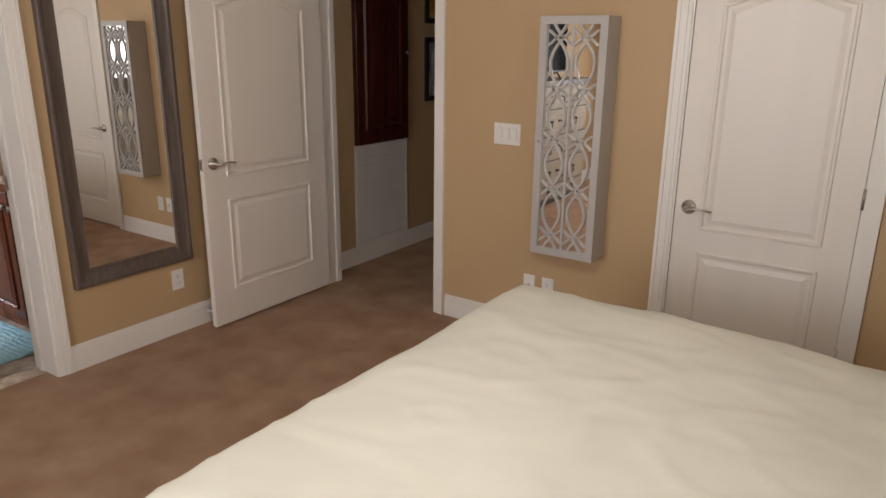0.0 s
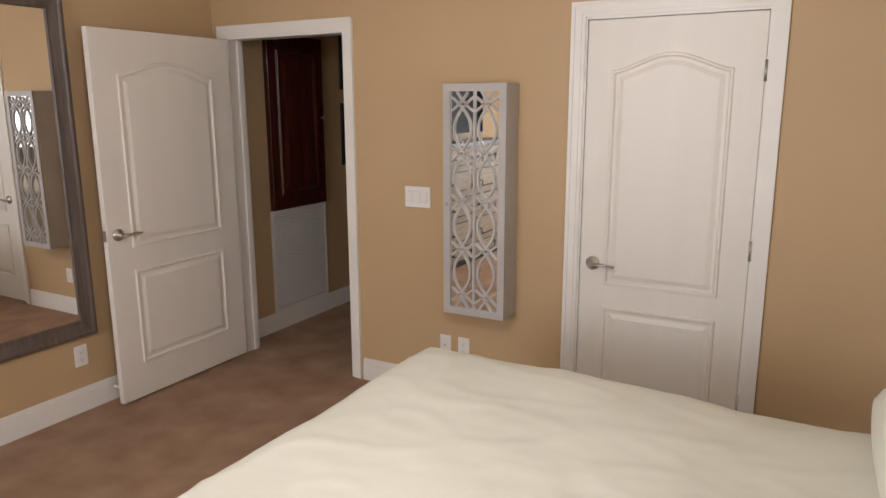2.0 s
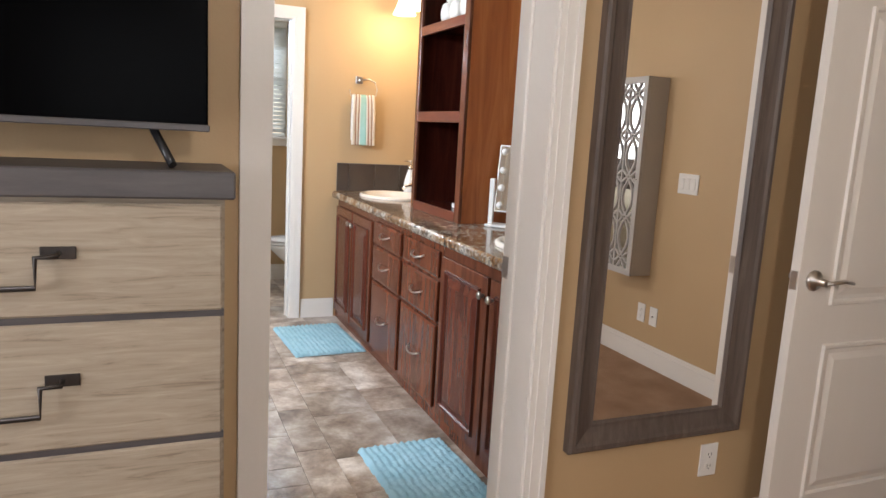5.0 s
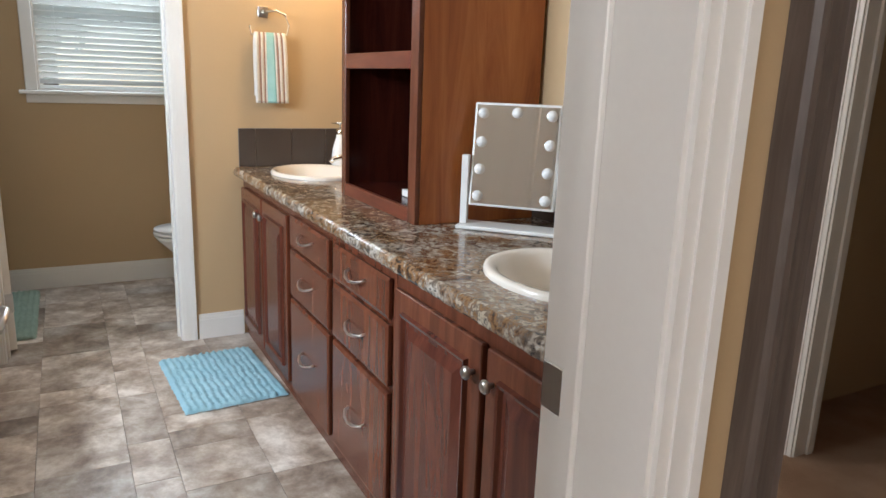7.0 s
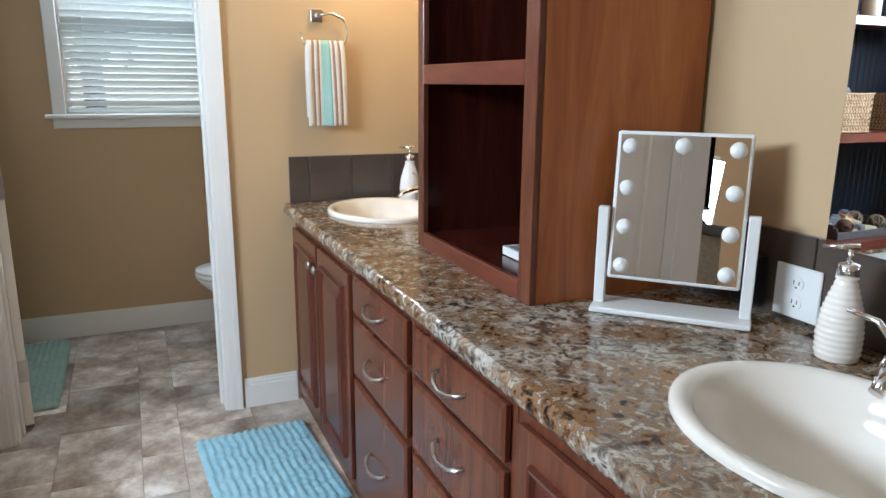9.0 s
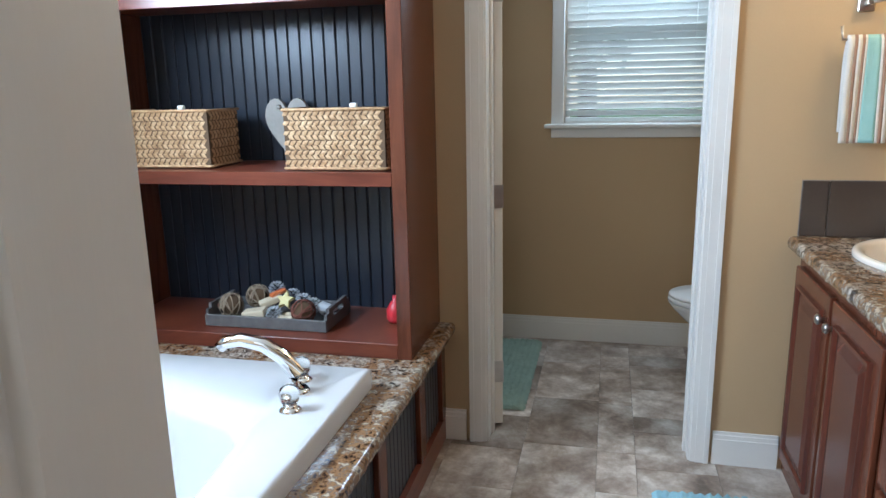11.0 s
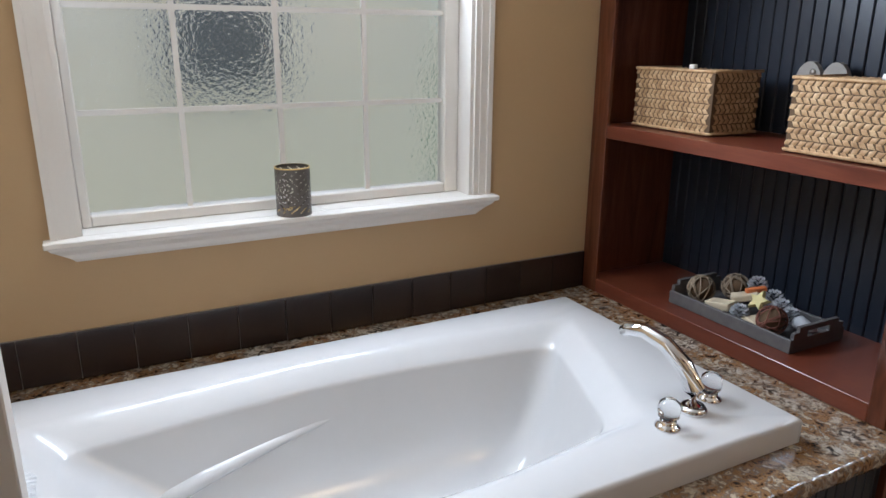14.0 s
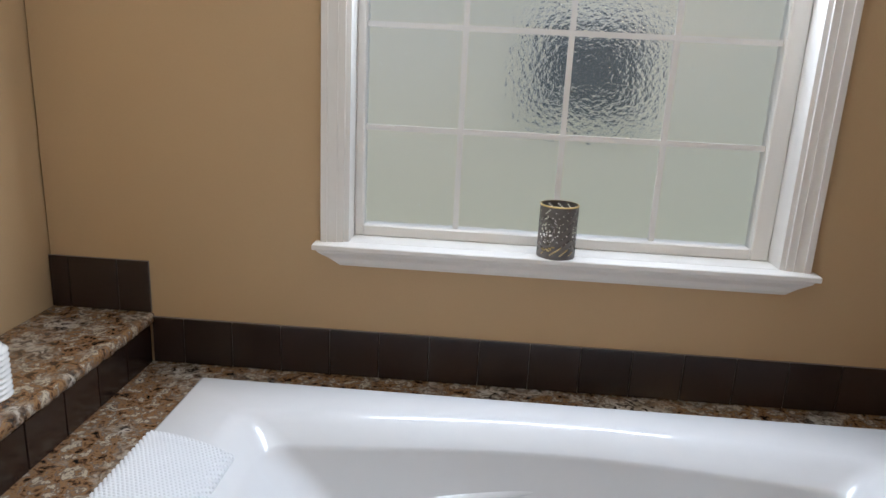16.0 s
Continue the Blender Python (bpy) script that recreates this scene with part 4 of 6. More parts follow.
for a, b in ((BW + 0.002, SINKS[0][0] - 0.32), (SINKS[0][0] + 0.32, SINKS[1][0] - 0.32), (SINKS[1][0] + 0.32, -2.325)):
    bm.faces.new([bm.verts.new(p) for p in ((a, YF, CZ), (b, YF, CZ), (b, YB, CZ), (a, YB, CZ))])
part("top", bm, GRANITE, wt)


def wavy_edge(bm, p0, p1, out, z0, z1, depth=0.014, step=0.012):
    """A chipped-stone edge between two corners, bulging by noise along out."""
    p0, p1, out = Vector(p0), Vector(p1), Vector(out)
    n = max(2, int((p1 - p0).length / step))
    hs = (0, 0.12, 0.35, 0.65, 0.88, 1)
    bul = (0.1, 0.75, 1, 1, 0.7, 0.0)
    rows_ = []
    for i in range(n + 1):
        p = p0.lerp(p1, i / n)
        r = []
        for h, b in zip(hs, bul):
            k = depth * b + 0.0035 * noise.noise((p.x * 30, p.y * 30, h * 3)) * (1 if 0 < h < 1 else 0)
            r.append(bm.verts.new((p.x + out.x * k, p.y + out.y * k, z0 + (z1 - z0) * h)))
        rows_.append(r)
    for a, b in zip(rows_, rows_[1:]):
        for j in range(len(hs) - 1):
            bm.faces.new((a[j], b[j], b[j + 1], a[j + 1])).smooth = True
    return bm


part("front_edge", wavy_edge(bmesh.new(), (BW + 0.002, YF, 0), (-2.325, YF, 0), (0, -1, 0), CZ - 0.046, CZ), GRANEDGE, wt)


def sink(cx, cy):
    ob = thing("sink", (cx, cy, CZ - 0.15), "oval ivory drop-in sink with a chrome drain", "sink", "vanity sinks")
    prof = [(1.0, CZ + 0.0005), (1.0, CZ + 0.010), (0.985, CZ + 0.016), (0.95, CZ + 0.019), (0.88, CZ + 0.016), (0.845, CZ + 0.006), (0.80, CZ - 0.03), (0.70, CZ - 0.09), (0.50, CZ - 0.125), (0.22, CZ - 0.138), (0.10, CZ - 0.14)]
    part("basin", lathe(bmesh.new(), prof, (cx, cy, 0), 48, RX, RY, cap=False), CERAM, ob)
    part("drain", lathe(bmesh.new(), [(0.001, CZ - 0.136), (0.028, CZ - 0.136), (0.030, CZ - 0.140)], (cx, cy, 0), 20, cap=False), CHROME, ob)


def faucet(cx, cy):
    z = CZ
    ob = thing("faucet", (cx, cy, z), "chrome two-lever faucet on the sink", "faucet", "vanity faucets")
    part("base", lathe(bmesh.new(), [(0.085, z + 0.019), (0.085, z + 0.030), (0.075, z + 0.038)], (cx, cy, 0), 24, 1, 0.36), CHROME, ob)
    part("spout", tube(bmesh.new(), [(cx, cy, z + 0.03), (cx, cy - 0.01, z + 0.075), (cx, cy - 0.05, z + 0.085), (cx, cy - 0.11, z + 0.070), (cx, cy - 0.125, z + 0.055)], 0.017, 12, 1.0, 0.012), CHROME, ob)
    part("lift_rod", tube(bmesh.new(), [(cx, cy + 0.02, z + 0.04), (cx, cy + 0.02, z + 0.10)], 0.005), CHROME, ob)
    for s in (-1, 1):
        x = cx + s * 0.058
        h = part("lever_base", lathe(bmesh.new(), [(0.021, z + 0.035), (0.019, z + 0.06), (0.013, z + 0.075)], (x, cy, 0), 16), CHROME, ob)
        part("lever", tube(bmesh.new(), [(x, cy, z + 0.07), (x + s * 0.006, cy, z + 0.10), (x + s * 0.035, cy, z + 0.125), (x + s * 0.085, cy - 0.01, z + 0.132)], 0.010, 8, 0.7, 0.006), CHROME, h)


def dispenser(cx, cy, z, mat, ribbed=True, s=1.0):
    ob = thing("soap_dispenser", (cx, cy, z), "cream textured soap dispenser with a chrome pump", "soap dispenser", "soap dispensers")
    prof = [(0.036, 0), (0.040, 0.01), (0.041, 0.05), (0.037, 0.09), (0.027, 0.125), (0.019, 0.148), (0.019, 0.16)]
    bm = bmesh.new()
    pp = []
    for i in range(49):
        h = 0.16 * i / 48
        for (r0, h0), (r1, h1) in zip(prof, prof[1:]):
            if h0 <= h <= h1 + 1e-9:
                r = r0 + (r1 - r0) * (h - h0) / (h1 - h0)
                break
        pp.append((s * (r + (0.0011 * math.sin(i * 1.9) if ribbed else 0)), z + s * h))
    part("bottle", lathe(bm, pp, (cx, cy, 0), 24), mat, ob)
    part("collar", lathe(bmesh.new(), [(0.019 * s, z + 0.16 * s), (0.019 * s, z + 0.182 * s), (0.008 * s, z + 0.186 * s)], (cx, cy, 0), 16), CHROME, ob)
    pm = part("pump", tube(bmesh.new(), [(cx, cy, z + 0.18 * s), (cx, cy, z + 0.212 * s)], 0.005 * s), CHROME, ob)
    part("nozzle", tube(bmesh.new(), [(cx + 0.012 * s, cy + 0.008 * s, z + 0.216 * s), (cx - 0.035 * s, cy - 0.03 * s, z + 0.212 * s)], 0.008 * s, 8, 0.8, 0.004 * s), CHROME, pm)


for cx, cy in SINKS:
    sink(cx, cy)
    faucet(cx + 0.0, cy + 0.195)
dispenser(-3.30, 2.70, CZ, CERAM, True, 1.02)
dispenser(-5.34, 2.61, CZ, WHITEC, False, 1.1)

# wall tiles behind the vanity
sp_ = thing("backsplash", (-3.9, BN, CZ), "row of dark brown ceramic tiles above the worktop", "backsplash")
sp_["kind"] = "structure"
part("grout_bed", B((-4.95, -2.33, BN - 0.005, BN - 0.0005, CZ + 0.001, 1.112), (-5.4545, -4.95, BN - 0.005, BN - 0.0005, CZ + 0.001, 1.112), (BW + 0.0005, BW + 0.005, 2.10, BN - 0.006, CZ + 0.001, 1.112)), TGROUT, sp_)
x = -5.44
while x < -2.36:
    part("tile", B((x + 0.002, min(x + 0.198, -2.335), BN - 0.011, BN - 0.004, CZ + 0.003, 1.110), bev=0.0012), TILEG, sp_)
    x += 0.2
y = 2.10
for w in (0.087, 0.19, 0.19, 0.19):
    part("tile", B((BW + 0.004, BW + 0.011, y + 0.002, min(y + w - 0.002, 2.785), CZ + 0.003, 1.110), bev=0.0012), TILEG, sp_)
    y += w

# tower between the sinks
tw = thing("vanity_tower", (-4.15, 2.55, CZ), "tall open shelf tower of stained wood on the worktop", "shelf unit")
tx0, tx1, ty0, ty1, tz1 = -4.497, -3.800, 2.312, 2.785, 2.44
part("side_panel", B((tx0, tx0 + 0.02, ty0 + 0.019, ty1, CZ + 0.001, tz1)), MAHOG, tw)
part("side_panel", B((tx1 - 0.02, tx1, ty0 + 0.019, ty1, CZ + 0.001, tz1)), PINE, tw, "knotty orange-brown side panel")
# thin added sheet that makes the inside darker than the orange side panel
part("lining", B((tx1 - 0.0235, tx1 - 0.0201, ty0 + 0.0195, ty1 - 0.0125, CZ + 0.001, tz1)), MAHOG, tw, "dark red-brown lining")
part("back_panel", B((tx0 + 0.02, tx1 - 0.02, ty1 - 0.012, ty1, CZ + 0.001, tz1)), MAHOG, tw, "dark red-brown back")
for a, b in ((tx0, tx0 + 0.042), (tx1 - 0.055, tx1)):
    part("stile", B((a, b, ty0, ty0 + 0.019, CZ + 0.001, tz1), bev=0.002), CHERRY, tw)
for z0, z1 in ((CZ + 0.001, 0.962), (1.418, 1.474), (1.895, 1.945), (2.38, 2.44)):
    part("rail", B((tx0 + 0.042, tx1 - 0.055, ty0 + 0.0005, ty0 + 0.019, z0, z1), bev=0.002), CHERRYH, tw)
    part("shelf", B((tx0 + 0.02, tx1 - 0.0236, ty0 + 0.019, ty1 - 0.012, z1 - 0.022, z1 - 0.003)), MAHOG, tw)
for dx, dz, r in ((-0.42, 0.0, 0.055), (-0.30, 0.0, 0.055), (-0.16, 0.0, 0.062), (-0.36, 0.095, 0.055), (-0.2, 0.105, 0.055)):
    t_ = thing("rolled_towel", (tx1 + dx, 2.45, 1.942 + dz), "rolled white towel stored on the tower shelf", "towel", "rolled towels")
    bm = bmesh.new()
    lathe(bm, [(r * 0.3, 0), (r * 0.9, 0.004), (r, 0.02), (r, 0.20), (r * 0.9, 0.215)], (tx1 + dx, 2.345, 1.942 + dz + r), 20, axis="y")
    part("roll", bm, TOWEL, t_)
tr = thing("small_tray", (-4.0, 2.45, 0.96), "small white dish on the tower's bottom shelf", "dish")
part("dish", B((-4.10, -3.90, 2.42, 2.56, 0.9595, 0.966), (-4.11, -3.89, 2.41, 2.42, 0.962, 0.985), (-4.11, -3.89, 2.56, 2.57, 0.962, 0.985), (-4.11, -4.10, 2.42, 2.56, 0.962, 0.985), (-3.90, -3.89, 2.42, 2.56, 0.962, 0.985)), WHITEP, tr)
jr = thing("bottle", (-3.99, 2.47, 1.47), "clear bottle with a silver cap on the tower shelf", "bottle")
part("glass", lathe(bmesh.new(), [(0.035, 1.4715), (0.036, 1.48), (0.036, 1.56), (0.028, 1.58)], (-3.99, 2.47, 0), 20), WHITEP, jr)
part("cap", lathe(bmesh.new(), [(0.030, 1.58), (0.030, 1.61), (0.012, 1.615), (0.012, 1.64)], (-3.99, 2.47, 0), 20), CHROME, jr)

# lit make-up mirror, turned towards the doorway
mm = thing("makeup_mirror", (-3.625, 2.575, CZ), "white tabletop make-up mirror with round bulbs", "mirror", rz=43.5)
mw, mh, m0 = 0.135, 0.335, 0.075
bm = B((-0.172, 0.172, -0.05, 0.06, 0.001, 0.014), bev=0.003)
part("base", bm, WHITEP, mm)
for s in (-1, 1):
    part("post", B((s * 0.158 - 0.012, s * 0.158 + 0.012, -0.008, 0.012, 0.014, 0.24), bev=0.002), WHITEP, mm)
tiltm = pose(0, 0.002, m0, -7, 0, 0)


def tilted(bm):
    bmesh.ops.transform(bm, matrix=tiltm, verts=bm.verts)
    return bm


pn = part("mirror_frame", tilted(B((-0.142, 0.142, -0.012, 0.010, 0, mh), bev=0.004)), WHITEP, mm)
part("mirror_glass", tilted(B((-0.134, 0.134, -0.0135, -0.0118, 0.008, mh - 0.008))), MIRROR, pn)
for x, z in [(s * 0.112, zz) for s in (-1, 1) for zz in (0.032, 0.12, 0.208, 0.30)] + [(0, 0.305)]:
    part("bulb", tilted(lathe(bmesh.new(), [(0.018, -0.0135), (0.017, -0.020), (0.012, -0.027), (0.004, -0.030)], (x, 0, z), 16, axis="y")), WHITEP, pn, "round white bulb, off")
plate("wall_outlet", pose(-3.47, BN - 0.011, 0.985), 0.115, "outlet", "white outlet in the backsplash tiles")
ch = thing("charger", (-3.60, BN, 0.97), "black plug-in charger on the backsplash", "charger")
part("case", B((-3.62, -3.555, BN - 0.055, BN - 0.0115, 0.935, 1.045), bev=0.006, seg=2), BLACKP, ch)

vm = thing("vanity_mirror", (-2.9, BN, 1.13), "large clear wall mirror above the vanity sink", "mirror")
part("mirror_glass", B((-3.417, -2.445, BN - 0.0185, BN - 0.0125, 1.10, 2.10), bev=0.002), MIRROR, vm)

vl = thing("vanity_light", (-5.0, 2.7, 2.2), "wall light with lit frosted bell shades", "wall lamp")
part("back_plate", B((-5.28, -4.70, BN - 0.025, BN - 0.001, 2.23, 2.31), bev=0.005), NICKEL, vl)
for x in (-5.25, -4.99, -4.73):
    a = part("arm", tube(bmesh.new(), [(x, BN - 0.025, 2.27), (x, 2.60, 2.31), (x, 2.51, 2.30), (x, 2.48, 2.25)], 0.008), NICKEL, vl)
    part("shade", lathe(bmesh.new(), [(0.025, 2.25), (0.04, 2.225), (0.055, 2.18), (0.078, 2.13)], (x, 2.48, 0), 20, cap=False), SHADE, a, "lit white frosted glass bell")
lamp("vanity_bulb", "POINT", pose(-5.0, 2.48, 2.10), 8, (1, 0.70, 0.36), radius=0.06)

# towel on its ring
ring = thing("towel_ring", (BW, 2.25, 1.69), "brushed nickel towel ring on the tan wall", "towel ring")
part("wall_plate", B((BW, BW + 0.014, 2.215, 2.265, 1.665, 1.715), bev=0.003), NICKEL, ring)
part("post", B((BW + 0.014, BW + 0.045, 2.232, 2.250, 1.682, 1.698), bev=0.002), NICKEL, ring)
part("ring", tube(bmesh.new(), [(BW + 0.04, 2.24, 1.69), (BW + 0.04, 2.30, 1.698), (BW + 0.04, 2.345, 1.68), (BW + 0.04, 2.362, 1.63), (BW + 0.04, 2.352, 1.585), (BW + 0.04, 2.26, 1.572), (BW + 0.04, 2.172, 1.578), (BW + 0.04, 2.166, 1.62)], 0.005, 8), NICKEL, ring)
ht = thing("hand_towel", (BW, 2.26, 1.23), "striped white, aqua and brown hand towel on the ring", "towel")


def towel_strip(y0, y1, mat, name):
    bm = bmesh.new()
    n, mrow = max(2, int((y1 - y0) / 0.008)), 26
    for s, d in ((0, 0.052), (1, 0.030)):
        g = []
        for i in range(n + 1):
            y = y0 + (y1 - y0) * i / n
            r = []
            for j in range(mrow + 1):
                k = j / mrow
                z = 1.588 - (0.345 if s == 0 else 0.31) * k
                pinch = 1 - 0.10 * math.exp(-k * 5)
                wv = 0.008 * math.sin((y - 2.17) * 55 + k * 1.2) * (0.5 + 0.5 * k)
                r.append(bm.verts.new((BW + d + wv * (1 if s == 0 else 0.5) - (0.011 if s == 0 else -0.011) * math.exp(-k * 30), 2.262 + (y - 2.262) * pinch + 0.006 * k, z)))
            g.append(r)
        for i in range(n):
            for j in range(mrow):
                bm.faces.new((g[i][j], g[i + 1][j], g[i + 1][j + 1], g[i][j + 1])).smooth = True
    ob = part(name, bm, mat, ht)
    so = ob.modifiers.new("thick", "SOLIDIFY")
    so.thickness = 0.006


yy = 2.176
for w, mt, nm in ((0.022, TOWEL, "towel_band"), (0.010, TOWELB, "brown_stripe"), (0.014, TOWEL, "towel_band"), (0.010, TOWELB, "brown_stripe"), (0.008, TOWEL, "towel_band"), (0.044, TOWELA, "aqua_stripe"), (0.008, TOWEL, "towel_band"), (0.010, TOWELB, "brown_stripe"), (0.014, TOWEL, "towel_band"), (0.010, TOWELB, "brown_stripe"), (0.022, TOWEL, "towel_band")):
    towel_strip(yy, yy + w, mt, nm)
    yy += w


def bath_mat(name, x0, x1, y0, y1, rz, mat, label):
    cx, cy = (x0 + x1) / 2, (y0 + y1) / 2
    ob = thing(name, (cx, cy, 0), label, "bath mat", rz=rz)
    lx, ly = x1 - x0, y1 - y0
    bm = bmesh.new()
    nx, ny = int(lx / 0.0075), int(ly / 0.0085)
    g = []
    for i in range(nx + 1):
        r = []
        for j in range(ny + 1):
            x, y = -lx / 2 + lx * i / nx, -ly / 2 + ly * j / ny
            e = min(i, nx - i, j, ny - j)
            h = 0.004 if e == 0 else 0.019 + 0.008 * noise.noise((x * 60, y * 60, 0)) + 0.0045 * math.sin(y * 2 * math.pi / 0.030 + 0.5 * math.sin(x * 40))
            jit = 0.004 if e == 0 else 0.002
            r.append(bm.verts.new((x + random.uniform(-jit, jit), y + random.uniform(-jit, jit), h)))
        g.append(r)
    for i in range(nx):
        for j in range(ny):
            bm.faces.new((g[i][j], g[i + 1][j], g[i + 1][j + 1], g[i][j + 1])).smooth = True
    part("mat_surface", bm, mat, ob)
    return ob


bath_mat("bath_mat", -5.20, -4.58, 1.645, 2.085, 3, MATB, "aqua chenille bath mat before the far sink")
bath_mat("bath_mat", -3.30, -2.66, 1.69, 2.075, 2, MATB, "aqua chenille bath mat beside the doorway")
bath_mat("bath_mat", -6.66, -5.76, 0.62, 1.10, 0, MATG, "sage green bath mat in the toilet room")

# toilet
to = thing("toilet", (-6.35, 2.3, 0), "white ceramic toilet beside the window", "toilet")
tcx = -6.33
bm = bmesh.new()
rowsT = [(0.0, 0.10, 0.22, 2.22), (0.06, 0.095, 0.21, 2.22), (0.18, 0.10, 0.21, 2.18), (0.28, 0.14, 0.25, 2.10), (0.36, 0.178, 0.28, 2.05), (0.39, 0.185, 0.29, 2.04)]
rg = []
for z, rx, ry, cy in rowsT:
    rg.append([bm.verts.new((tcx + rx * math.cos(a), cy + ry * math.sin(a), z)) for a in [2 * math.pi * i / 28 for i in range(28)]])
for a, b in zip(rg, rg[1:]):
    for i in range(28):
        bm.faces.new((a[i], a[(i + 1) % 28], b[(i + 1) % 28], b[i])).smooth = True
bm.faces.new(rg[-1])
part("bowl", bm, WHITEC, to)
part("seat", lathe(bmesh.new(), [(1.0, 0.393), (1.03, 0.40), (1.02, 0.412), (0.9, 0.415)], (tcx, 2.03, 0), 32, 0.185, 0.275), WHITEC, to)
part("lid", lathe(bmesh.new(), [(1.0, 0.418), (1.02, 0.424), (1.0, 0.434), (0.6, 0.442)], (tcx, 2.03, 0), 32, 0.185, 0.275), WHITEC, to)
tank = part("tank", B((tcx - 0.23, tcx + 0.23, 2.33, 2.74, 0.38, 0.76), bev=0.02, seg=3), WHITEC, to)
part("tank_lid", B((tcx - 0.24, tcx + 0.24, 2.32, 2.75, 0.762, 0.80), bev=0.01, seg=2), WHITEC, tank)
plain_window("window_toilet", "x", TW, 1.19, 1.98, 1.245, 2.2, "white toilet room window with a lowered blind")

# ---- tub ----
DZ, DY = 0.515, 0.835
deck = thing("tub_deck", (-4.0, 0.2, 0), "granite-look tub deck with wavy edge", "tub deck")
TX0, TX1, TY0, TY1, TZ = -4.785, -2.872, -0.252, 0.722, 0.585
bm = bmesh.new()
ro = [bm.verts.new((x, y, DZ)) for x, y in ((BW + 0.001, BS + 0.001), (-2.316, BS + 0.001), (-2.316, DY), (BW + 0.001, DY))]
ri = [bm.verts.new((x, y, DZ)) for x, y in ((TX0 + 0.03, TY0 + 0.03), (TX1 - 0.03, TY0 + 0.03), (TX1 - 0.03, TY1 - 0.03), (TX0 + 0.03, TY1 - 0.03))]
for i in range(4):
    bm.faces.new((ro[i], ro[(i + 1) % 4], ri[(i + 1) % 4], ri[i]))
part("top", bm, GRANITE, deck)
part("front_edge", wavy_edge(bmesh.new(), (BW + 0.001, DY, 0), (-2.316, DY, 0), (0, 1, 0), DZ - 0.045, DZ), GRANEDGE, deck)
sk = thing("tub_skirt", (-4.0, 0.79, 0), "cherry framed tub skirt with navy beadboard panels", "panelling")
part("bottom_rail", B((BW + 0.002, -2.316, 0.780, 0.805, 0, 0.10), bev=0.002), CHERRYH, sk)
part("top_rail", B((BW + 0.002, -2.316, 0.780, 0.805, 0.43, 0.486), bev=0.002), CHERRYH, sk)
xs = [-5.458, -5.13, -4.66, -4.19, -3.72, -3.25, -2.78, -2.38]
for x in xs:
    part("stile", B((x, x + 0.075 if x > -5.4 else x + 0.06, 0.7805, 0.8045, 0.10, 0.43), bev=0.002), CHERRY, sk)
for a, b in zip(xs, xs[1:]):
    x = a + 0.06
    while x < b:
        part("bead_board", B((x, min(x + 0.037, b), 0.770, 0.786, 0.10, 0.43), bev=0.003), NAVY, sk)
        x += 0.04

tub = thing("bathtub", (-3.83, 0.23, 0.2), "large white acrylic drop-in bathtub", "bathtub")
bm = bmesh.new()
cx, cy = (TX0 + TX1) / 2, (TY0 + TY1) / 2
hx, hy = (TX1 - TX0) / 2, (TY1 - TY0) / 2
BASIN = [(-3.02, -0.095), (-3.02, 0.565), (-3.90, 0.640), (-4.45, 0.565), (-4.685, -0.085), (-3.88, -0.180)]
CUTS = (0.03, 0.03, 0.30, 0.03, 0.03, 0.30)   # how far each corner is rounded off


def basin_ring(inset, z, lean):
    """The basin's six-sided outline, moved inward, with rounded corners; the head end leans in."""
    loop = inset_loop(BASIN, inset)
    out = []
    for i, p in enumerate(loop):
        a, c = loop[i - 1], loop[(i + 1) % len(loop)]
        k = CUTS[i] + inset * 0.5
        p0, p1 = p + (a - p) * min(0.4, k / (a - p).length), p + (c - p) * min(0.4, k / (c - p).length)
        for j in range(9):
            t = j / 8
            out.append(p0 * (1 - t) ** 2 + p * 2 * t * (1 - t) + p1 * t ** 2)
        for j in range(1, 6):
            n1 = loop[(i + 1) % len(loop)]
            k1 = CUTS[(i + 1) % len(loop)] + inset * 0.5
            e = n1 + (p - n1) * min(0.4, k1 / (p - n1).length)
            out.append(p1.lerp(e, j / 6))
    return [(p.x - lean * max(0.0, min(1.0, (p.x + 4.1) / 1.0)), p.y, z) for p in out]


inner = [basin_ring(d, TZ - h, e) for d, h, e in ((0, 0.0, 0), (0.014, 0.001, 0), (0.030, 0.006, 0), (0.048, 0.017, 0.005), (0.072, 0.036, 0.012), (0.088, 0.050, 0.016), (0.092, 0.055, 0.018), (0.095, 0.064, 0.022), (0.100, 0.085, 0.036), (0.110, 0.12, 0.065), (0.128, 0.18, 0.12), (0.150, 0.24, 0.17), (0.176, 0.295, 0.22), (0.205, 0.340, 0.26), (0.240, 0.375, 0.29), (0.275, 0.395, 0.31), (0.305, 0.402, 0.32))]
nseg = len(inner[0])


def rim_ring(d, z):
    """The tub's square outer rim, one corner of the ring for each of the basin's."""
    out = []
    for x, y, _ in inner[0]:
        c, s_ = (x - cx) / (hx - d), (y - cy) / (hy - d)
        k = 1 / max(abs(c), abs(s_))
        out.append([cx + (x - cx) * k, cy + (y - cy) * k, z])
    for sx in (-1, 1):
        for sy in (-1, 1):
            q = (cx + sx * (hx - d), cy + sy * (hy - d))
            i = min(range(nseg), key=lambda w: (out[w][0] - q[0]) ** 2 + (out[w][1] - q[1]) ** 2)
            out[i] = [q[0], q[1], z]
    return out


rings = [[bm.verts.new(p) for p in ring_] for ring_ in [rim_ring(0, DZ + 0.002), rim_ring(0, TZ - 0.012), rim_ring(0.003, TZ - 0.004), rim_ring(0.011, TZ)] + inner]
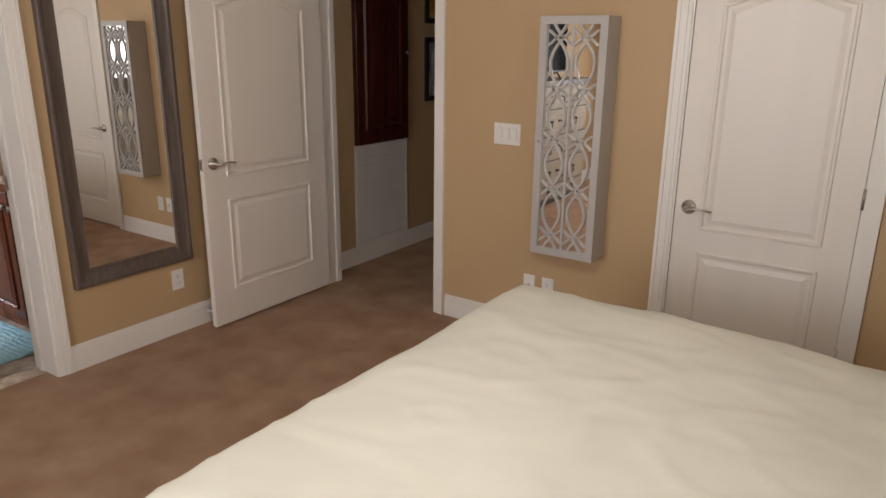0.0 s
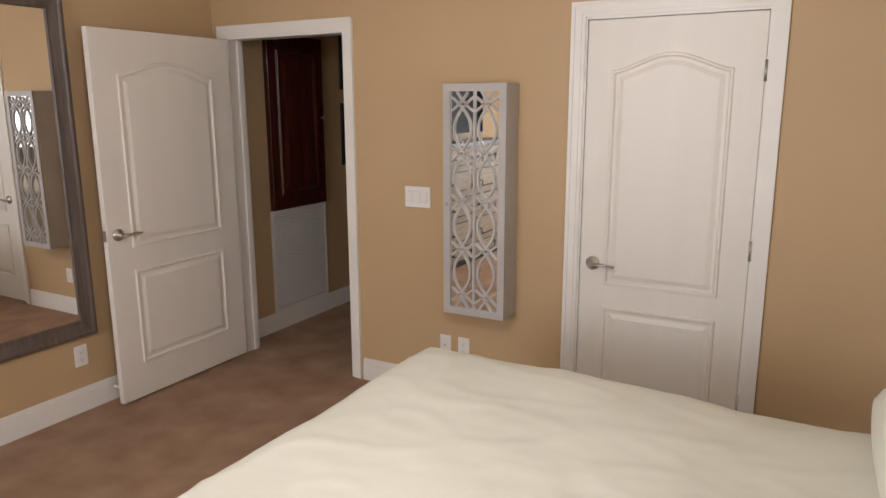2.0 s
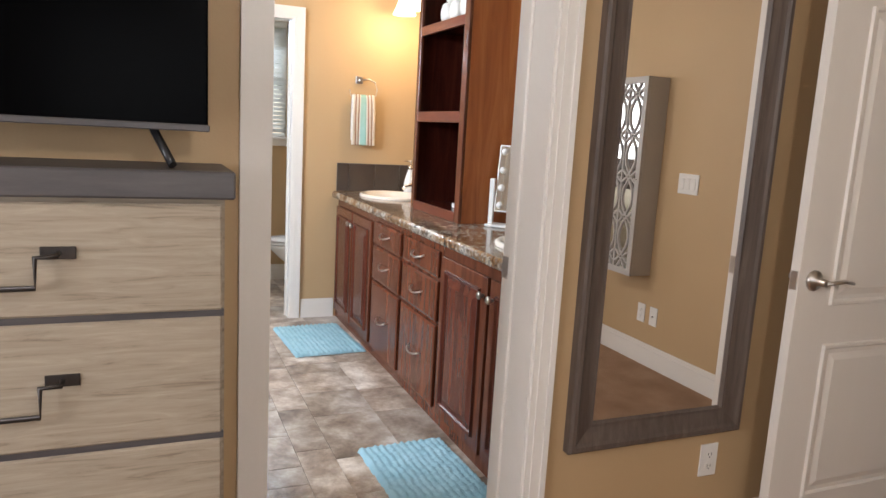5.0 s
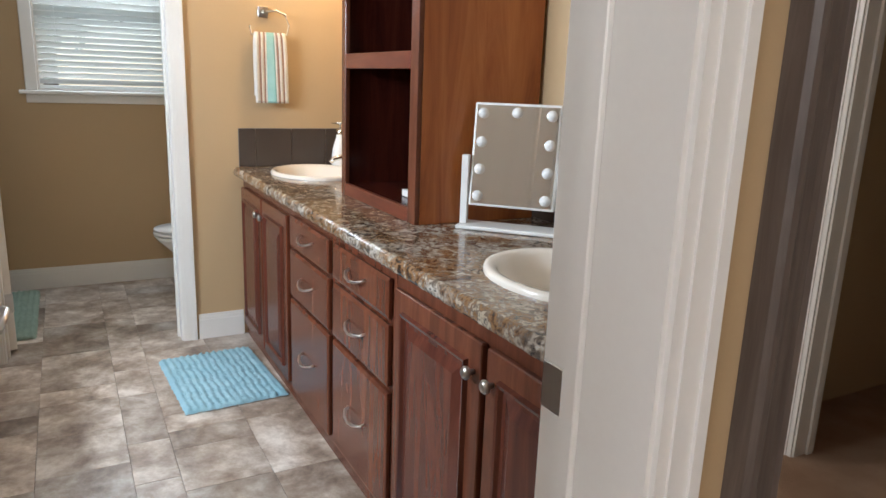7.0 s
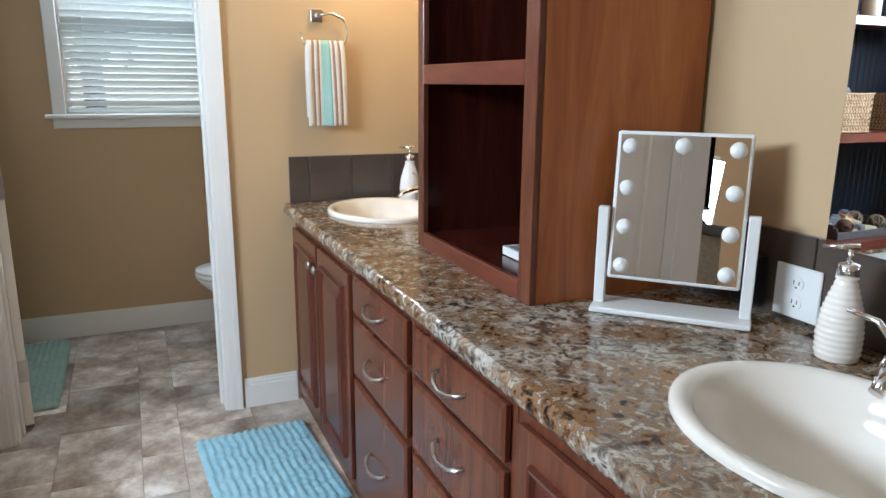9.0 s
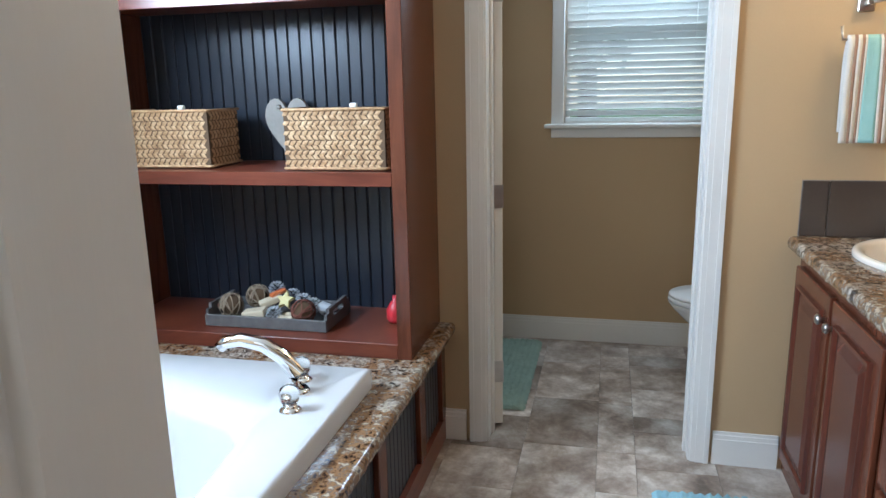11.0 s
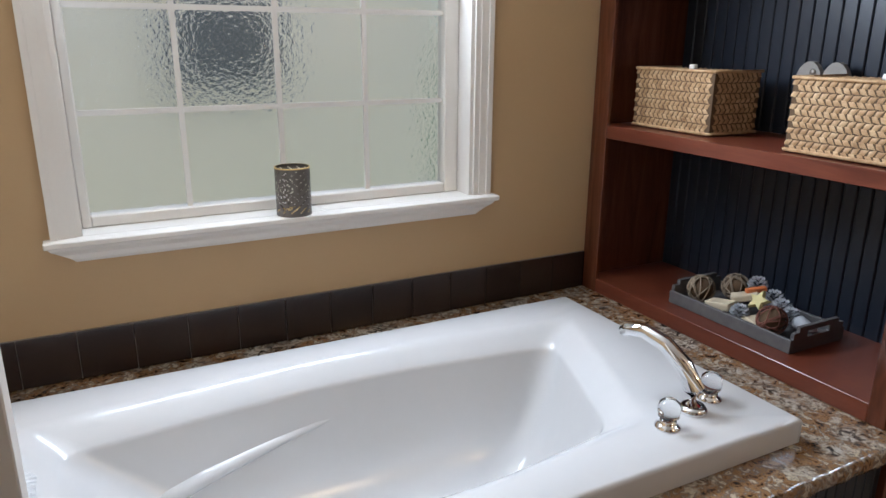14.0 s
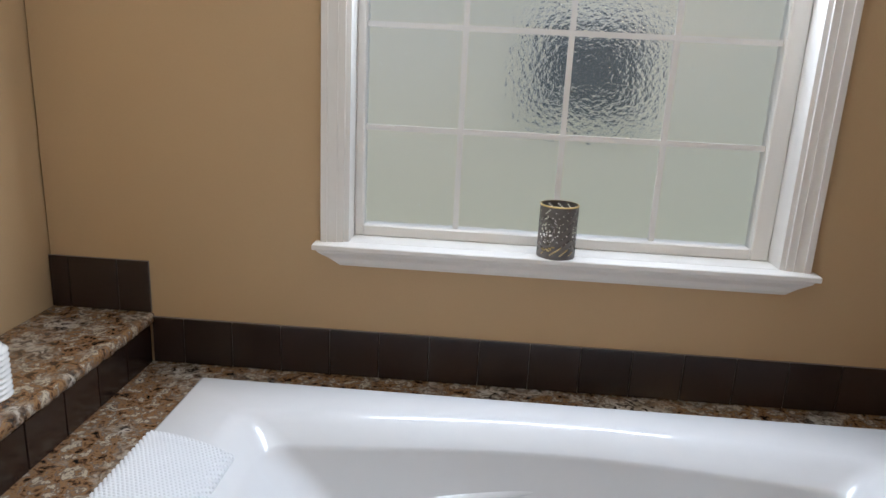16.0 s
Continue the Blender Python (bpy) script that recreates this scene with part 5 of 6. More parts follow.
for a, b in zip(rings, rings[1:]):
    for i in range(nseg):
        bm.faces.new((a[i], a[(i + 1) % nseg], b[(i + 1) % nseg], b[i])).smooth = True
bm.faces.new(rings[-1])
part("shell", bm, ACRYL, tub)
bm = tube(bmesh.new(), [(-3.28, 0.020, 0.345), (-3.45, -0.010, 0.385), (-3.65, -0.045, 0.415), (-3.85, -0.070, 0.440), (-4.08, -0.085, 0.462)], 0.046, 16, 0.6, 0.010)
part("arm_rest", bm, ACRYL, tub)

tf = thing("tub_faucet", (-4.56, 0.56, TZ), "chrome tub spout with two clear knobs", "faucet")
fx_, fy_ = -4.565, 0.572
part("spout_base", lathe(bmesh.new(), [(0.036, TZ), (0.036, TZ + 0.008), (0.028, TZ + 0.018)], (fx_, fy_, 0), 20), CHROME, tf)
part("spout", tube(bmesh.new(), [(fx_, fy_, TZ + 0.01), (fx_ + 0.0, fy_ - 0.004, TZ + 0.06), (fx_ + 0.012, fy_ - 0.035, TZ + 0.115), (fx_ + 0.028, fy_ - 0.085, TZ + 0.155), (fx_ + 0.045, fy_ - 0.145, TZ + 0.172), (fx_ + 0.058, fy_ - 0.19, TZ + 0.165), (fx_ + 0.062, fy_ - 0.205, TZ + 0.150)], 0.027, 14, 1.0, 0.017), CHROME, tf)
for x, y in ((-4.452, 0.60), (-4.652, 0.545)):
    k = part("knob_base", lathe(bmesh.new(), [(0.032, TZ), (0.032, TZ + 0.004), (0.024, TZ + 0.010), (0.020, TZ + 0.014), (0.020, TZ + 0.020)], (x, y, 0), 20), CHROME, tf)
    part("clear_knob", lathe(bmesh.new(), [(0.018, TZ + 0.0202), (0.026, TZ + 0.030), (0.0285, TZ + 0.048), (0.025, TZ + 0.066), (0.013, TZ + 0.075)], (x, y, 0), 12), CLEAR, k, "faceted clear acrylic knob")

# bath pillow with raised nubs
bp = thing("bath_pillow", (-3.0, 0.12, TZ), "white nubbly rubber bath pillow on the tub rim", "bath pillow")
bm = bmesh.new()
px0, px1, py0, py1 = -3.10, -2.88, 0.085, 0.50
g = []
for i in range(25):
    r = []
    for j in range(41):
        u, v = i / 24, j / 40
        e = min(u, 1 - u, v * 2, (1 - v) * 2)
        z = TZ + 0.004 + 0.030 * min(1, e / 0.12) ** 0.5 - 0.05 * (1 - u) ** 2
        r.append(bm.verts.new((px0 + (px1 - px0) * u, py0 + (py1 - py0) * v, z)))
    g.append(r)
for i in range(24):
    for j in range(40):
        bm.faces.new((g[i][j], g[i + 1][j], g[i + 1][j + 1], g[i][j + 1])).smooth = True
pad = part("pad", bm, PILLOWR, bp)
bm = bmesh.new()
for i in range(1, 23):
    for j in range(1, 49):
        u, v = i / 23 + (0.02 if j % 2 else 0), j / 49
        e = min(u, 1 - u, v * 2, (1 - v) * 2)
        if e < 0.02:
            continue
        z = TZ + 0.004 + 0.030 * min(1, e / 0.12) ** 0.5 - 0.05 * (1 - u) ** 2
        x, y = px0 + (px1 - px0) * u, py0 + (py1 - py0) * v
        q = [bm.verts.new((x + dx, y + dy, z)) for dx, dy in ((-0.0035, -0.0035), (0.0035, -0.0035), (0.0035, 0.0035), (-0.0035, 0.0035))]
        tp = bm.verts.new((x, y, z + 0.004))
        for a in range(4):
            bm.faces.new((q[a], q[(a + 1) % 4], tp)).smooth = True
tagged(part("nubs", bm, PILLOWR, pad), kind="stuff")

# ledge beyond the tub's head
LX = -2.632
lg = thing("tub_ledge", (-2.5, 0.2, DZ), "granite-look raised ledge at the head of the tub", "ledge")
part("core", B((LX + 0.012, -2.316, BS + 0.001, DY - 0.03, DZ + 0.001, 0.640)), TGROUT, lg)
part("top", B((LX + 0.006, -2.316, BS + 0.001, DY, 0.641, 0.678)), GRANITE, lg)
part("edge", wavy_edge(bmesh.new(), (LX + 0.006, BS + 0.001, 0), (LX + 0.006, DY, 0), (-1, 0, 0), 0.641, 0.678, 0.012), GRANEDGE, lg)
y = BS + 0.012
while y < DY - 0.08:
    part("tile", B((LX + 0.003, LX + 0.012, y + 0.002, min(y + 0.15, DY - 0.03), DZ + 0.002, 0.639), bev=0.0012), TILE, lg)
    y += 0.153
bt_ = thing("ribbed_jar", (-2.52, 0.12, 0.678), "white ribbed ceramic jar on the tub ledge", "jar")
part("jar_body", lathe(bmesh.new(), [((0.052 + 0.004 * math.sin(i * 1.57)) * (1 if i < 34 else 1 - (i - 34) * 0.07), 0.6785 + 0.0034 * i) for i in range(42)], (-2.52, 0.12, 0), 28), WHITEC, bt_)

# tiles round the tub
ts = thing("tub_tiles", (-3.9, BS, DZ), "row of dark brown tiles along the tub wall", "tiles")
ts["kind"] = "structure"
part("grout_bed", B((-5.03, LX, BS + 0.0005, BS + 0.005, DZ + 0.001, 0.666), (LX + 0.001, -2.316, BS + 0.0005, BS + 0.005, 0.679, 0.844)), TGROUT, ts)
x = LX - 0.10
edges = [LX]
while x > -5.03:
    edges.append(x)
    x -= 0.153
for b, a in zip(edges, edges[1:] + [-5.03]):
    part("tile", B((a + 0.0015, b - 0.0015, BS + 0.004, BS + 0.011, DZ + 0.003, 0.664), bev=0.0012), TILE, ts)
for a, b in ((LX, LX + 0.10), (LX + 0.10, LX + 0.253), (LX + 0.253, -2.317)):
    part("tile", B((a + 0.0015, b - 0.0015, BS + 0.004, BS + 0.011, 0.681, 0.843), bev=0.0012), TILE, ts)

# bathroom window
wn_ = thing("window_bath", (-3.87, BS, 0.945), "white window with rain glass over the tub", "window")
wn_["kind"] = "structure"
wx0, wx1, wz0, wz1 = -4.505, -3.230, 0.945, 2.245
for a, b, s in ((wx0 - 0.066, wx0, 1), (wx1, wx1 + 0.066, -1)):
    bm = bmesh.new()
    for k0, k1, d in ((0, 0.018, 0.020), (0.018, 0.046, 0.014), (0.046, 0.066, 0.010)):
        u = (a + k0, a + k1) if s > 0 else (b - k1, b - k0)
        box(bm, *u, BS, BS + d, wz0, wz1 + 0.066)
    part("side_casing", bm, TRIM, wn_)
part("head_casing", B((wx0, wx1, BS, BS + 0.016, wz1, wz1 + 0.066), bev=0.003), TRIM, wn_)
for a, b in ((wx0 - 0.004, wx0 + 0.014), (wx1 - 0.014, wx1 + 0.004)):
    part("reveal", B((a, b, BS - 0.12, BS + 0.001, wz0, wz1)), TRIM, wn_)
part("head_reveal", B((wx0, wx1, BS - 0.12, BS + 0.001, wz1 - 0.014, wz1 + 0.004)), TRIM, wn_)
bm = B((wx0 - 0.085, wx1 + 0.085, BS, BS + 0.055, wz0 - 0.018, wz0), (wx0, wx1, BS - 0.12, BS, wz0 - 0.018, wz0), bev=0.003)
part("sill", bm, TRIM, wn_)
bm = bmesh.new()
ap = [(0.036, wz0 - 0.019, 0.078), (0.034, wz0 - 0.030, 0.070), (0.020, wz0 - 0.046, 0.045), (0.018, wz0 - 0.060, 0.02), (0.012, wz0 - 0.070, 0.01)]
rr = [[bm.verts.new(p) for p in ((wx0 - e, BS + 0.0005, z), (wx0 - e, BS + d, z), (wx1 + e, BS + d, z), (wx1 + e, BS + 0.0005, z))] for d, z, e in ap]
for a, b in zip(rr, rr[1:]):
    for i in range(3):
        bm.faces.new((a[i], a[i + 1], b[i + 1], b[i]))
bm.faces.new(rr[0])
bm.faces.new(rr[-1][::-1])
part("apron", bm, TRIM, wn_)
gx0, gx1, gz0, gz1, gy = -4.442, -3.265, 0.976, 2.19, -0.585
for a, b in ((wx0 + 0.014, gx0 + 0.006), (gx1 - 0.006, wx1 - 0.014)):
    part("sash_stile", B((a, b, gy - 0.03, gy + 0.03, wz0, wz1 - 0.014), bev=0.004), TRIM, wn_)
for a, b in ((wz0, gz0 + 0.004), (gz1 - 0.004, wz1 - 0.014)):
    part("sash_rail", B((gx0 + 0.006, gx1 - 0.006, gy - 0.03, gy + 0.03, a, b), bev=0.004), TRIM, wn_)
pn = part("pane", B((gx0, gx1, gy - 0.003, gy + 0.003, gz0, gz1)), RAIN, wn_, "rippled rain glass")
pn.visible_shadow = False
for x in (-3.553, -3.853, -4.145):
    part("muntin", B((x - 0.008, x + 0.008, gy + 0.0035, gy + 0.013, gz0, gz1)), TRIM, wn_)
for z in (1.275, 1.568, 1.86):
    part("muntin", B((gx0, gx1, gy + 0.0032, gy + 0.0126, z - 0.008, z + 0.008)), TRIM, wn_)

ca = thing("candle_holder", (-3.83, -0.50, 0.945), "pierced dark tin candle holder with a gold inside", "candle holder")
cxx, cyy, cr_, ch_ = -3.852, -0.468, 0.055, 0.152
bm = bmesh.new()
nc, nr = 72, 40


def pierced(i, j):
    """Leaf-shaped openings in loops and a medallion."""
    u, v = (i % 24) / 24 * 2 - 1, j / nr
    r = math.hypot(u * 1.3, (v - 0.47) * 2.6)
    pet = abs(math.sin(4 * math.atan2((v - 0.47) * 2.6, u * 1.3)))
    if v < 0.06 or v > 0.93:
        return False
    if 0.20 < r < 0.34 and pet > 0.35: return True
    if 0.45 < r < 0.56 and pet > 0.25: return True
    if r < 0.10: return True
    if 0.72 < r < 0.86 and (i + j) % 3: return True
    return r > 0.98 and (i * 7 + j * 5) % 6 == 0


cv = [[bm.verts.new((cxx + cr_ * math.cos(2 * math.pi * i / nc), cyy + cr_ * math.sin(2 * math.pi * i / nc), 0.9455 + ch_ * j / nr)) for i in range(nc)] for j in range(nr + 1)]
for j in range(nr):
    for i in range(nc):
        if not pierced(i + 2, j):
            bm.faces.new((cv[j][i], cv[j][(i + 1) % nc], cv[j + 1][(i + 1) % nc], cv[j + 1][i]))
part("pierced_shell", bm, TIN, ca)
part("base_plate", lathe(bmesh.new(), [(0.002, 0.948), (cr_ - 0.003, 0.948), (cr_ - 0.003, 0.956)], (cxx, cyy, 0), 48, cap=False), BRASS, ca, "gold base plate")
part("rim", lathe(bmesh.new(), [(cr_ - 0.003, 0.9455 + ch_ - 0.002), (cr_ + 0.001, 0.9455 + ch_ - 0.003), (cr_ + 0.001, 0.9455 + ch_ + 0.001), (cr_ - 0.003, 0.9455 + ch_ + 0.001)], (cxx, cyy, 0), 48, cap=False), BRASS, ca)

# ---- bookcase ----
bk = thing("bookcase", (-5.24, 0.18, DZ), "cherry bookcase with a navy beadboard back", "bookcase")
kx0, kx1, ky0, ky1, kz1 = BW + 0.003, -5.03, BS + 0.003, 0.787, 2.40
part("side_panel", B((kx0, kx1 - 0.019, ky0, ky0 + 0.02, DZ + 0.001, kz1)), CHERRY, bk)
part("side_panel", B((kx0, kx1 - 0.019, ky1 - 0.02, ky1, DZ + 0.001, kz1)), CHERRY, bk)
for a, b in ((ky0, -0.383), (0.736, ky1)):
    part("stile", B((kx1 - 0.0188, kx1, a, b, DZ + 0.001, kz1), bev=0.002), CHERRY, bk)
for z0, z1 in ((DZ + 0.001, 0.571), (1.13, 1.178), (1.735, 1.782), (2.34, 2.40)):
    part("rail", B((kx1 - 0.0188, kx1 - 0.0005, -0.383, 0.736, z0, z1), bev=0.002), CHERRYH, bk)
    part("shelf", B((kx0 + 0.012, kx1 - 0.019, ky0 + 0.02, ky1 - 0.02, z1 - 0.022, z1 - 0.003)), CHERRYH, bk)
part("back_panel", B((kx0, kx0 + 0.003, ky0 + 0.02, ky1 - 0.02, DZ + 0.002, kz1)), NAVY, bk)
y = ky0 + 0.02
while y < ky1 - 0.022:
    part("bead_board", B((kx0 + 0.003, kx0 + 0.011, y, min(y + 0.046, ky1 - 0.02), DZ + 0.002, kz1), bev=0.003), NAVY, bk)
    y += 0.05


def basket(x0, x1, y0, y1, z0, h, label):
    """A lidded box basket; each strand of the weave is a small leaf."""
    ob = thing("wicker_basket", ((x0 + x1) / 2, (y0 + y1) / 2, z0), label, "basket", "baskets on the shelf")
    # solid dark filler: its colour paints the shade behind the weave
    part("core", B((x0 + 0.008, x1 - 0.008, y0 + 0.008, y1 - 0.008, z0 + 0.001, z0 + h - 0.006)), SHADECORE, ob)
    bm = bmesh.new()

    def leaf(p, ax, nrm, ln, wd, tilt):
        ax, nrm = Vector(ax), Vector(nrm)
        up = Vector((0, 0, 1)) if abs(nrm.z) < 0.5 else nrm.cross(ax)
        d = (ax * math.cos(tilt) + up * math.sin(tilt))
        s = nrm.cross(d)
        p = Vector(p)
        base = [p - d * ln, p - s * wd - d * ln * 0.2, p + d * ln, p + s * wd - d * ln * 0.2]
        vs = [bm.verts.new(q) for q in base]
        t1 = bm.verts.new(p + nrm * 0.0045 - d * ln * 0.2)
        for i in range(4):
            bm.faces.new((vs[i], vs[(i + 1) % 4], t1)).smooth = True
    nz = max(3, round(h / 0.0175))
    for k in range(nz):
        z = z0 + 0.008 + (h - 0.012) * (k + 0.3) / nz
        tl = 0.55 if k % 2 else -0.55
        for (a0, a1, fx, ax, nrm) in ((y0, y1, x1 - 0.007, (0, 1, 0), (1, 0, 0)), (y0, y1, x0 + 0.007, (0, 1, 0), (-1, 0, 0)), (x0, x1, y1 - 0.007, (1, 0, 0), (0, 1, 0)), (x0, x1, y0 + 0.007, (1, 0, 0), (0, -1, 0))):
            n = int((a1 - a0) / 0.022)
            for i in range(n):
                u = a0 + (a1 - a0) * (i + 0.5 + (0.25 if k % 2 else 0)) / n
                if u > a1 - 0.015 or u < a0 + 0.012: continue
                p = (fx, u, z) if ax[1] else (u, fx, z)
                leaf(p, ax, nrm, 0.0155, 0.0085, tl + random.uniform(-0.12, 0.12))
    nxr = max(2, round((x1 - x0) / 0.024))
    for k in range(nxr):
        for i in range(int((y1 - y0) / 0.024)):
            leaf((x0 + (x1 - x0) * (k + 0.5) / nxr, y0 + 0.012 + 0.024 * i, z0 + h - 0.007), (0, 1, 0), (0, 0, 1), 0.0155, 0.0085, 0.5 if k % 2 else -0.5)
    tagged(part("weave", bm, WICKER, ob, "braided pale water hyacinth"), kind="stuff")
    for z in (z0 + h - 0.004, z0 + 0.008):
        part("rim_braid", tube(bmesh.new(), [(x0 + 0.004, y0 + 0.004, z), (x1 - 0.008, y0 + 0.004, z), (x1 - 0.004, y0 + 0.008, z), (x1 - 0.004, y1 - 0.008, z), (x1 - 0.008, y1 - 0.004, z), (x0 + 0.004, y1 - 0.004, z)], 0.0055, 6), WICKER, ob)
    part("lid_tab", B((x1 - 0.03, x1 - 0.012, (y0 + y1) / 2 + 0.06, (y0 + y1) / 2 + 0.085, z0 + h, z0 + h + 0.016), bev=0.003), WHITEP, ob)


basket(-5.36, -5.128, -0.365, 0.015, 1.176, 0.215, "rectangular woven hyacinth basket with a lid")
basket(-5.335, -5.085, 0.322, 0.706, 1.176, 0.215, "rectangular woven hyacinth basket with a lid")

# pale jars on the upper shelf
for jy_, jr_, jh_ in ((-0.02, 0.045, 0.11), (0.30, 0.050, 0.13)):
    pj = thing("candle_jar", (-5.2, jy_, 1.779), "pale cream candle jar on the upper shelf", "jar", "jars on the bookcase")
    part("jar_body", lathe(bmesh.new(), [(jr_ * 0.9, 1.7795), (jr_, 1.79), (jr_, 1.779 + jh_ * 0.9), (jr_ * 0.86, 1.779 + jh_)], (-5.2, jy_, 0), 24), SOAP, pj)
    part("jar_lid", lathe(bmesh.new(), [(jr_ * 0.9, 1.779 + jh_), (jr_ * 0.92, 1.795 + jh_), (jr_ * 0.3, 1.80 + jh_)], (-5.2, jy_, 0), 24), NICKEL, pj, "metal lid")

# wooden heart behind the baskets
he = thing("wooden_heart", (-5.38, 0.24, 1.176), "grey washed wooden heart leaning on the beadboard", "ornament")
bm = bmesh.new()
hp = []
for i in range(40):
    t_ = 2 * math.pi * i / 40
    hp.append((16 * math.sin(t_) ** 3, 13 * math.cos(t_) - 5 * math.cos(2 * t_) - 2 * math.cos(3 * t_) - math.cos(4 * t_)))
sc_ = 0.0085
lo = [bm.verts.new((-5.405, 0.205 + y * sc_ * 0.68, 1.322 + z * sc_)) for y, z in hp]
hi = [bm.verts.new((-5.385, 0.205 + y * sc_ * 0.68, 1.322 + z * sc_)) for y, z in hp]
bm.faces.new(lo)
bm.faces.new(hi[::-1])
for i in range(40):
    bm.faces.new((lo[i], lo[(i + 1) % 40], hi[(i + 1) % 40], hi[i]))
part("heart", bm, HEARTW, he)
part("nail", lathe(bmesh.new(), [(0.010, -5.385), (0.010, -5.380), (0.004, -5.378)], (0, 0.175, 1.39), 12, axis="x"), NICKEL, he)

# tray of soaps, vine balls and cones
trx0, trx1, try0, try1, trz = -5.36, -5.115, -0.06, 0.43, 0.569
ty_ = thing("wooden_tray", (-5.24, 0.19, trz), "grey wooden tray with cut-out handles", "tray")
part("bottom", B((trx0, trx1, try0, try1, trz, trz + 0.01)), GREYW, ty_)
for x in (trx0, trx1):
    part("long_side", B((x - 0.006, x + 0.006, try0 - 0.006, try1 + 0.006, trz, trz + 0.045), bev=0.002), GREYW, ty_)
for y in (try0, try1):
    part("end_side", B((trx0 + 0.006, trx1 - 0.006, y - 0.006, y + 0.006, trz, trz + 0.045), (trx0 + 0.006, trx0 + 0.07, y - 0.006, y + 0.006, trz + 0.045, trz + 0.065), (trx1 - 0.07, trx1 - 0.006, y - 0.006, y + 0.006, trz + 0.045, trz + 0.065), (trx0 + 0.03, trx1 - 0.03, y - 0.006, y + 0.006, trz + 0.065, trz + 0.082)), GREYW, ty_)


def vine_ball(x, y, z, r, mat, label):
    ob = thing("vine_ball", (x, y, z - r), label, "ornament", "things in the tray")
    bm = bmesh.new()
    for k in range(13):
        q = Euler((random.uniform(0, 6.28), random.uniform(0, 6.28), 0)).to_matrix()
        pts = [Vector((x, y, z)) + q @ Vector((r * math.cos(a), r * math.sin(a), r * 0.12 * math.sin(2 * a))) for a in [2 * math.pi * i / 20 for i in range(21)]]
        tube(bm, pts, 0.0022, 4)
    part("vine_weave", bm, mat, ob)
    # dark filler that paints the shaded hollow of the ball
    part("core", lathe(bmesh.new(), [(r * math.sin(math.pi * (i + 0.5) / 8) * 0.86, z - r * 0.86 * math.cos(math.pi * (i + 0.5) / 8)) for i in range(8)], (x, y, 0), 12), SHADECORE, ob)


def cone(x, y, z, r):
    ob = thing("pine_cone", (x, y, z - r), "small frosted pine cone in the tray", "pine cone", "things in the tray")
    bm = bmesh.new()
    for k in range(7):
        h = z - r + 2 * r * (k + 0.5) / 7
        rr_ = r * (math.sin(math.pi * (k + 1.2) / 8.5) ** 0.7)
        for i in range(9):
            a = 2 * math.pi * (i + 0.5 * (k % 2)) / 9
            c, s = math.cos(a), math.sin(a)
            q = [bm.verts.new(p) for p in ((x + c * rr_ * 0.4, y + s * rr_ * 0.4, h - r * 0.08), (x + c * rr_ - s * r * 0.24, y + s * rr_ + c * r * 0.24, h), (x + c * rr_ * 1.15, y + s * rr_ * 1.15, h + r * 0.16), (x + c * rr_ + s * r * 0.24, y + s * rr_ - c * r * 0.24, h))]
            bm.faces.new(q)
    part("cone_body", bm, CONEM, ob)


vine_ball(-5.19, 0.005, trz + 0.062, 0.048, VINE, "pale woven vine ball in the tray")
vine_ball(-5.29, 0.07, trz + 0.072, 0.048, VINE, "pale woven vine ball in the tray")
vine_ball(-5.16, 0.325, trz + 0.062, 0.046, VINER, "red-brown woven vine ball in the tray")
for p in ((-5.30, 0.15, 0.10, 0.032), (-5.155, 0.205, 0.045, 0.03), (-5.26, 0.28, 0.065, 0.034), (-5.30, 0.22, 0.075, 0.03), (-5.24, 0.33, 0.06, 0.03)):
    cone(p[0], p[1], trz + p[2], p[3])


def soap(x, y, z, rz, tilt, sx, sy, sz, mat, label):
    ob = thing("soap_bar", (x, y, z), label, "soap", "things in the tray", rz=rz)
    bm = B((-sx, sx, -sy, sy, 0, sz), bev=0.005, seg=2)
    bmesh.ops.transform(bm, matrix=pose(0, 0, 0, tilt, 0, 0), verts=bm.verts)
    part("bar", bm, mat, ob)


soap(-5.165, 0.12, trz + 0.03, 10, 8, 0.03, 0.045, 0.028, SOAP, "cream soap bar in the tray")
soap(-5.24, 0.155, trz + 0.06, 40, 15, 0.025, 0.045, 0.025, SOAP, "cream soap bar lying on others")
soap(-5.165, 0.262, trz + 0.012, -15, 0, 0.03, 0.035, 0.032, SOAP, "cream soap bar in the tray")
soap(-5.27, 0.17, trz + 0.088, 60, 10, 0.012, 0.035, 0.018, ORANGE, "orange wrapped soap on the pile")
st = thing("star_ornament", (-5.2, 0.225, trz + 0.06), "yellow star-shaped soap leaning on the pile", "soap", "things in the tray", rz=0)
bm = bmesh.new()
sv = [[(0.042 if i % 2 == 0 else 0.020) * math.cos(math.pi * i / 5 + 0.3) for i in range(10)], [(0.042 if i % 2 == 0 else 0.020) * math.sin(math.pi * i / 5 + 0.3) for i in range(10)]]
lo = [bm.verts.new((-0.006, a, b + 0.03)) for a, b in zip(*sv)]
hi = [bm.verts.new((0.008, a * 0.85, b * 0.85 + 0.03)) for a, b in zip(*sv)]
bm.faces.new(lo)
bm.faces.new(hi)
for i in range(10):
    bm.faces.new((lo[i], lo[(i + 1) % 10], hi[(i + 1) % 10], hi[i]))
bmesh.ops.transform(bm, matrix=pose(0, 0, 0, 0, -35, 0), verts=bm.verts)
part("star", bm, STAR, st)
sh = thing("spiral_shell", (-5.29, 0.37, trz + 0.03), "pale blue-grey shells in the tray", "shell", "things in the tray")
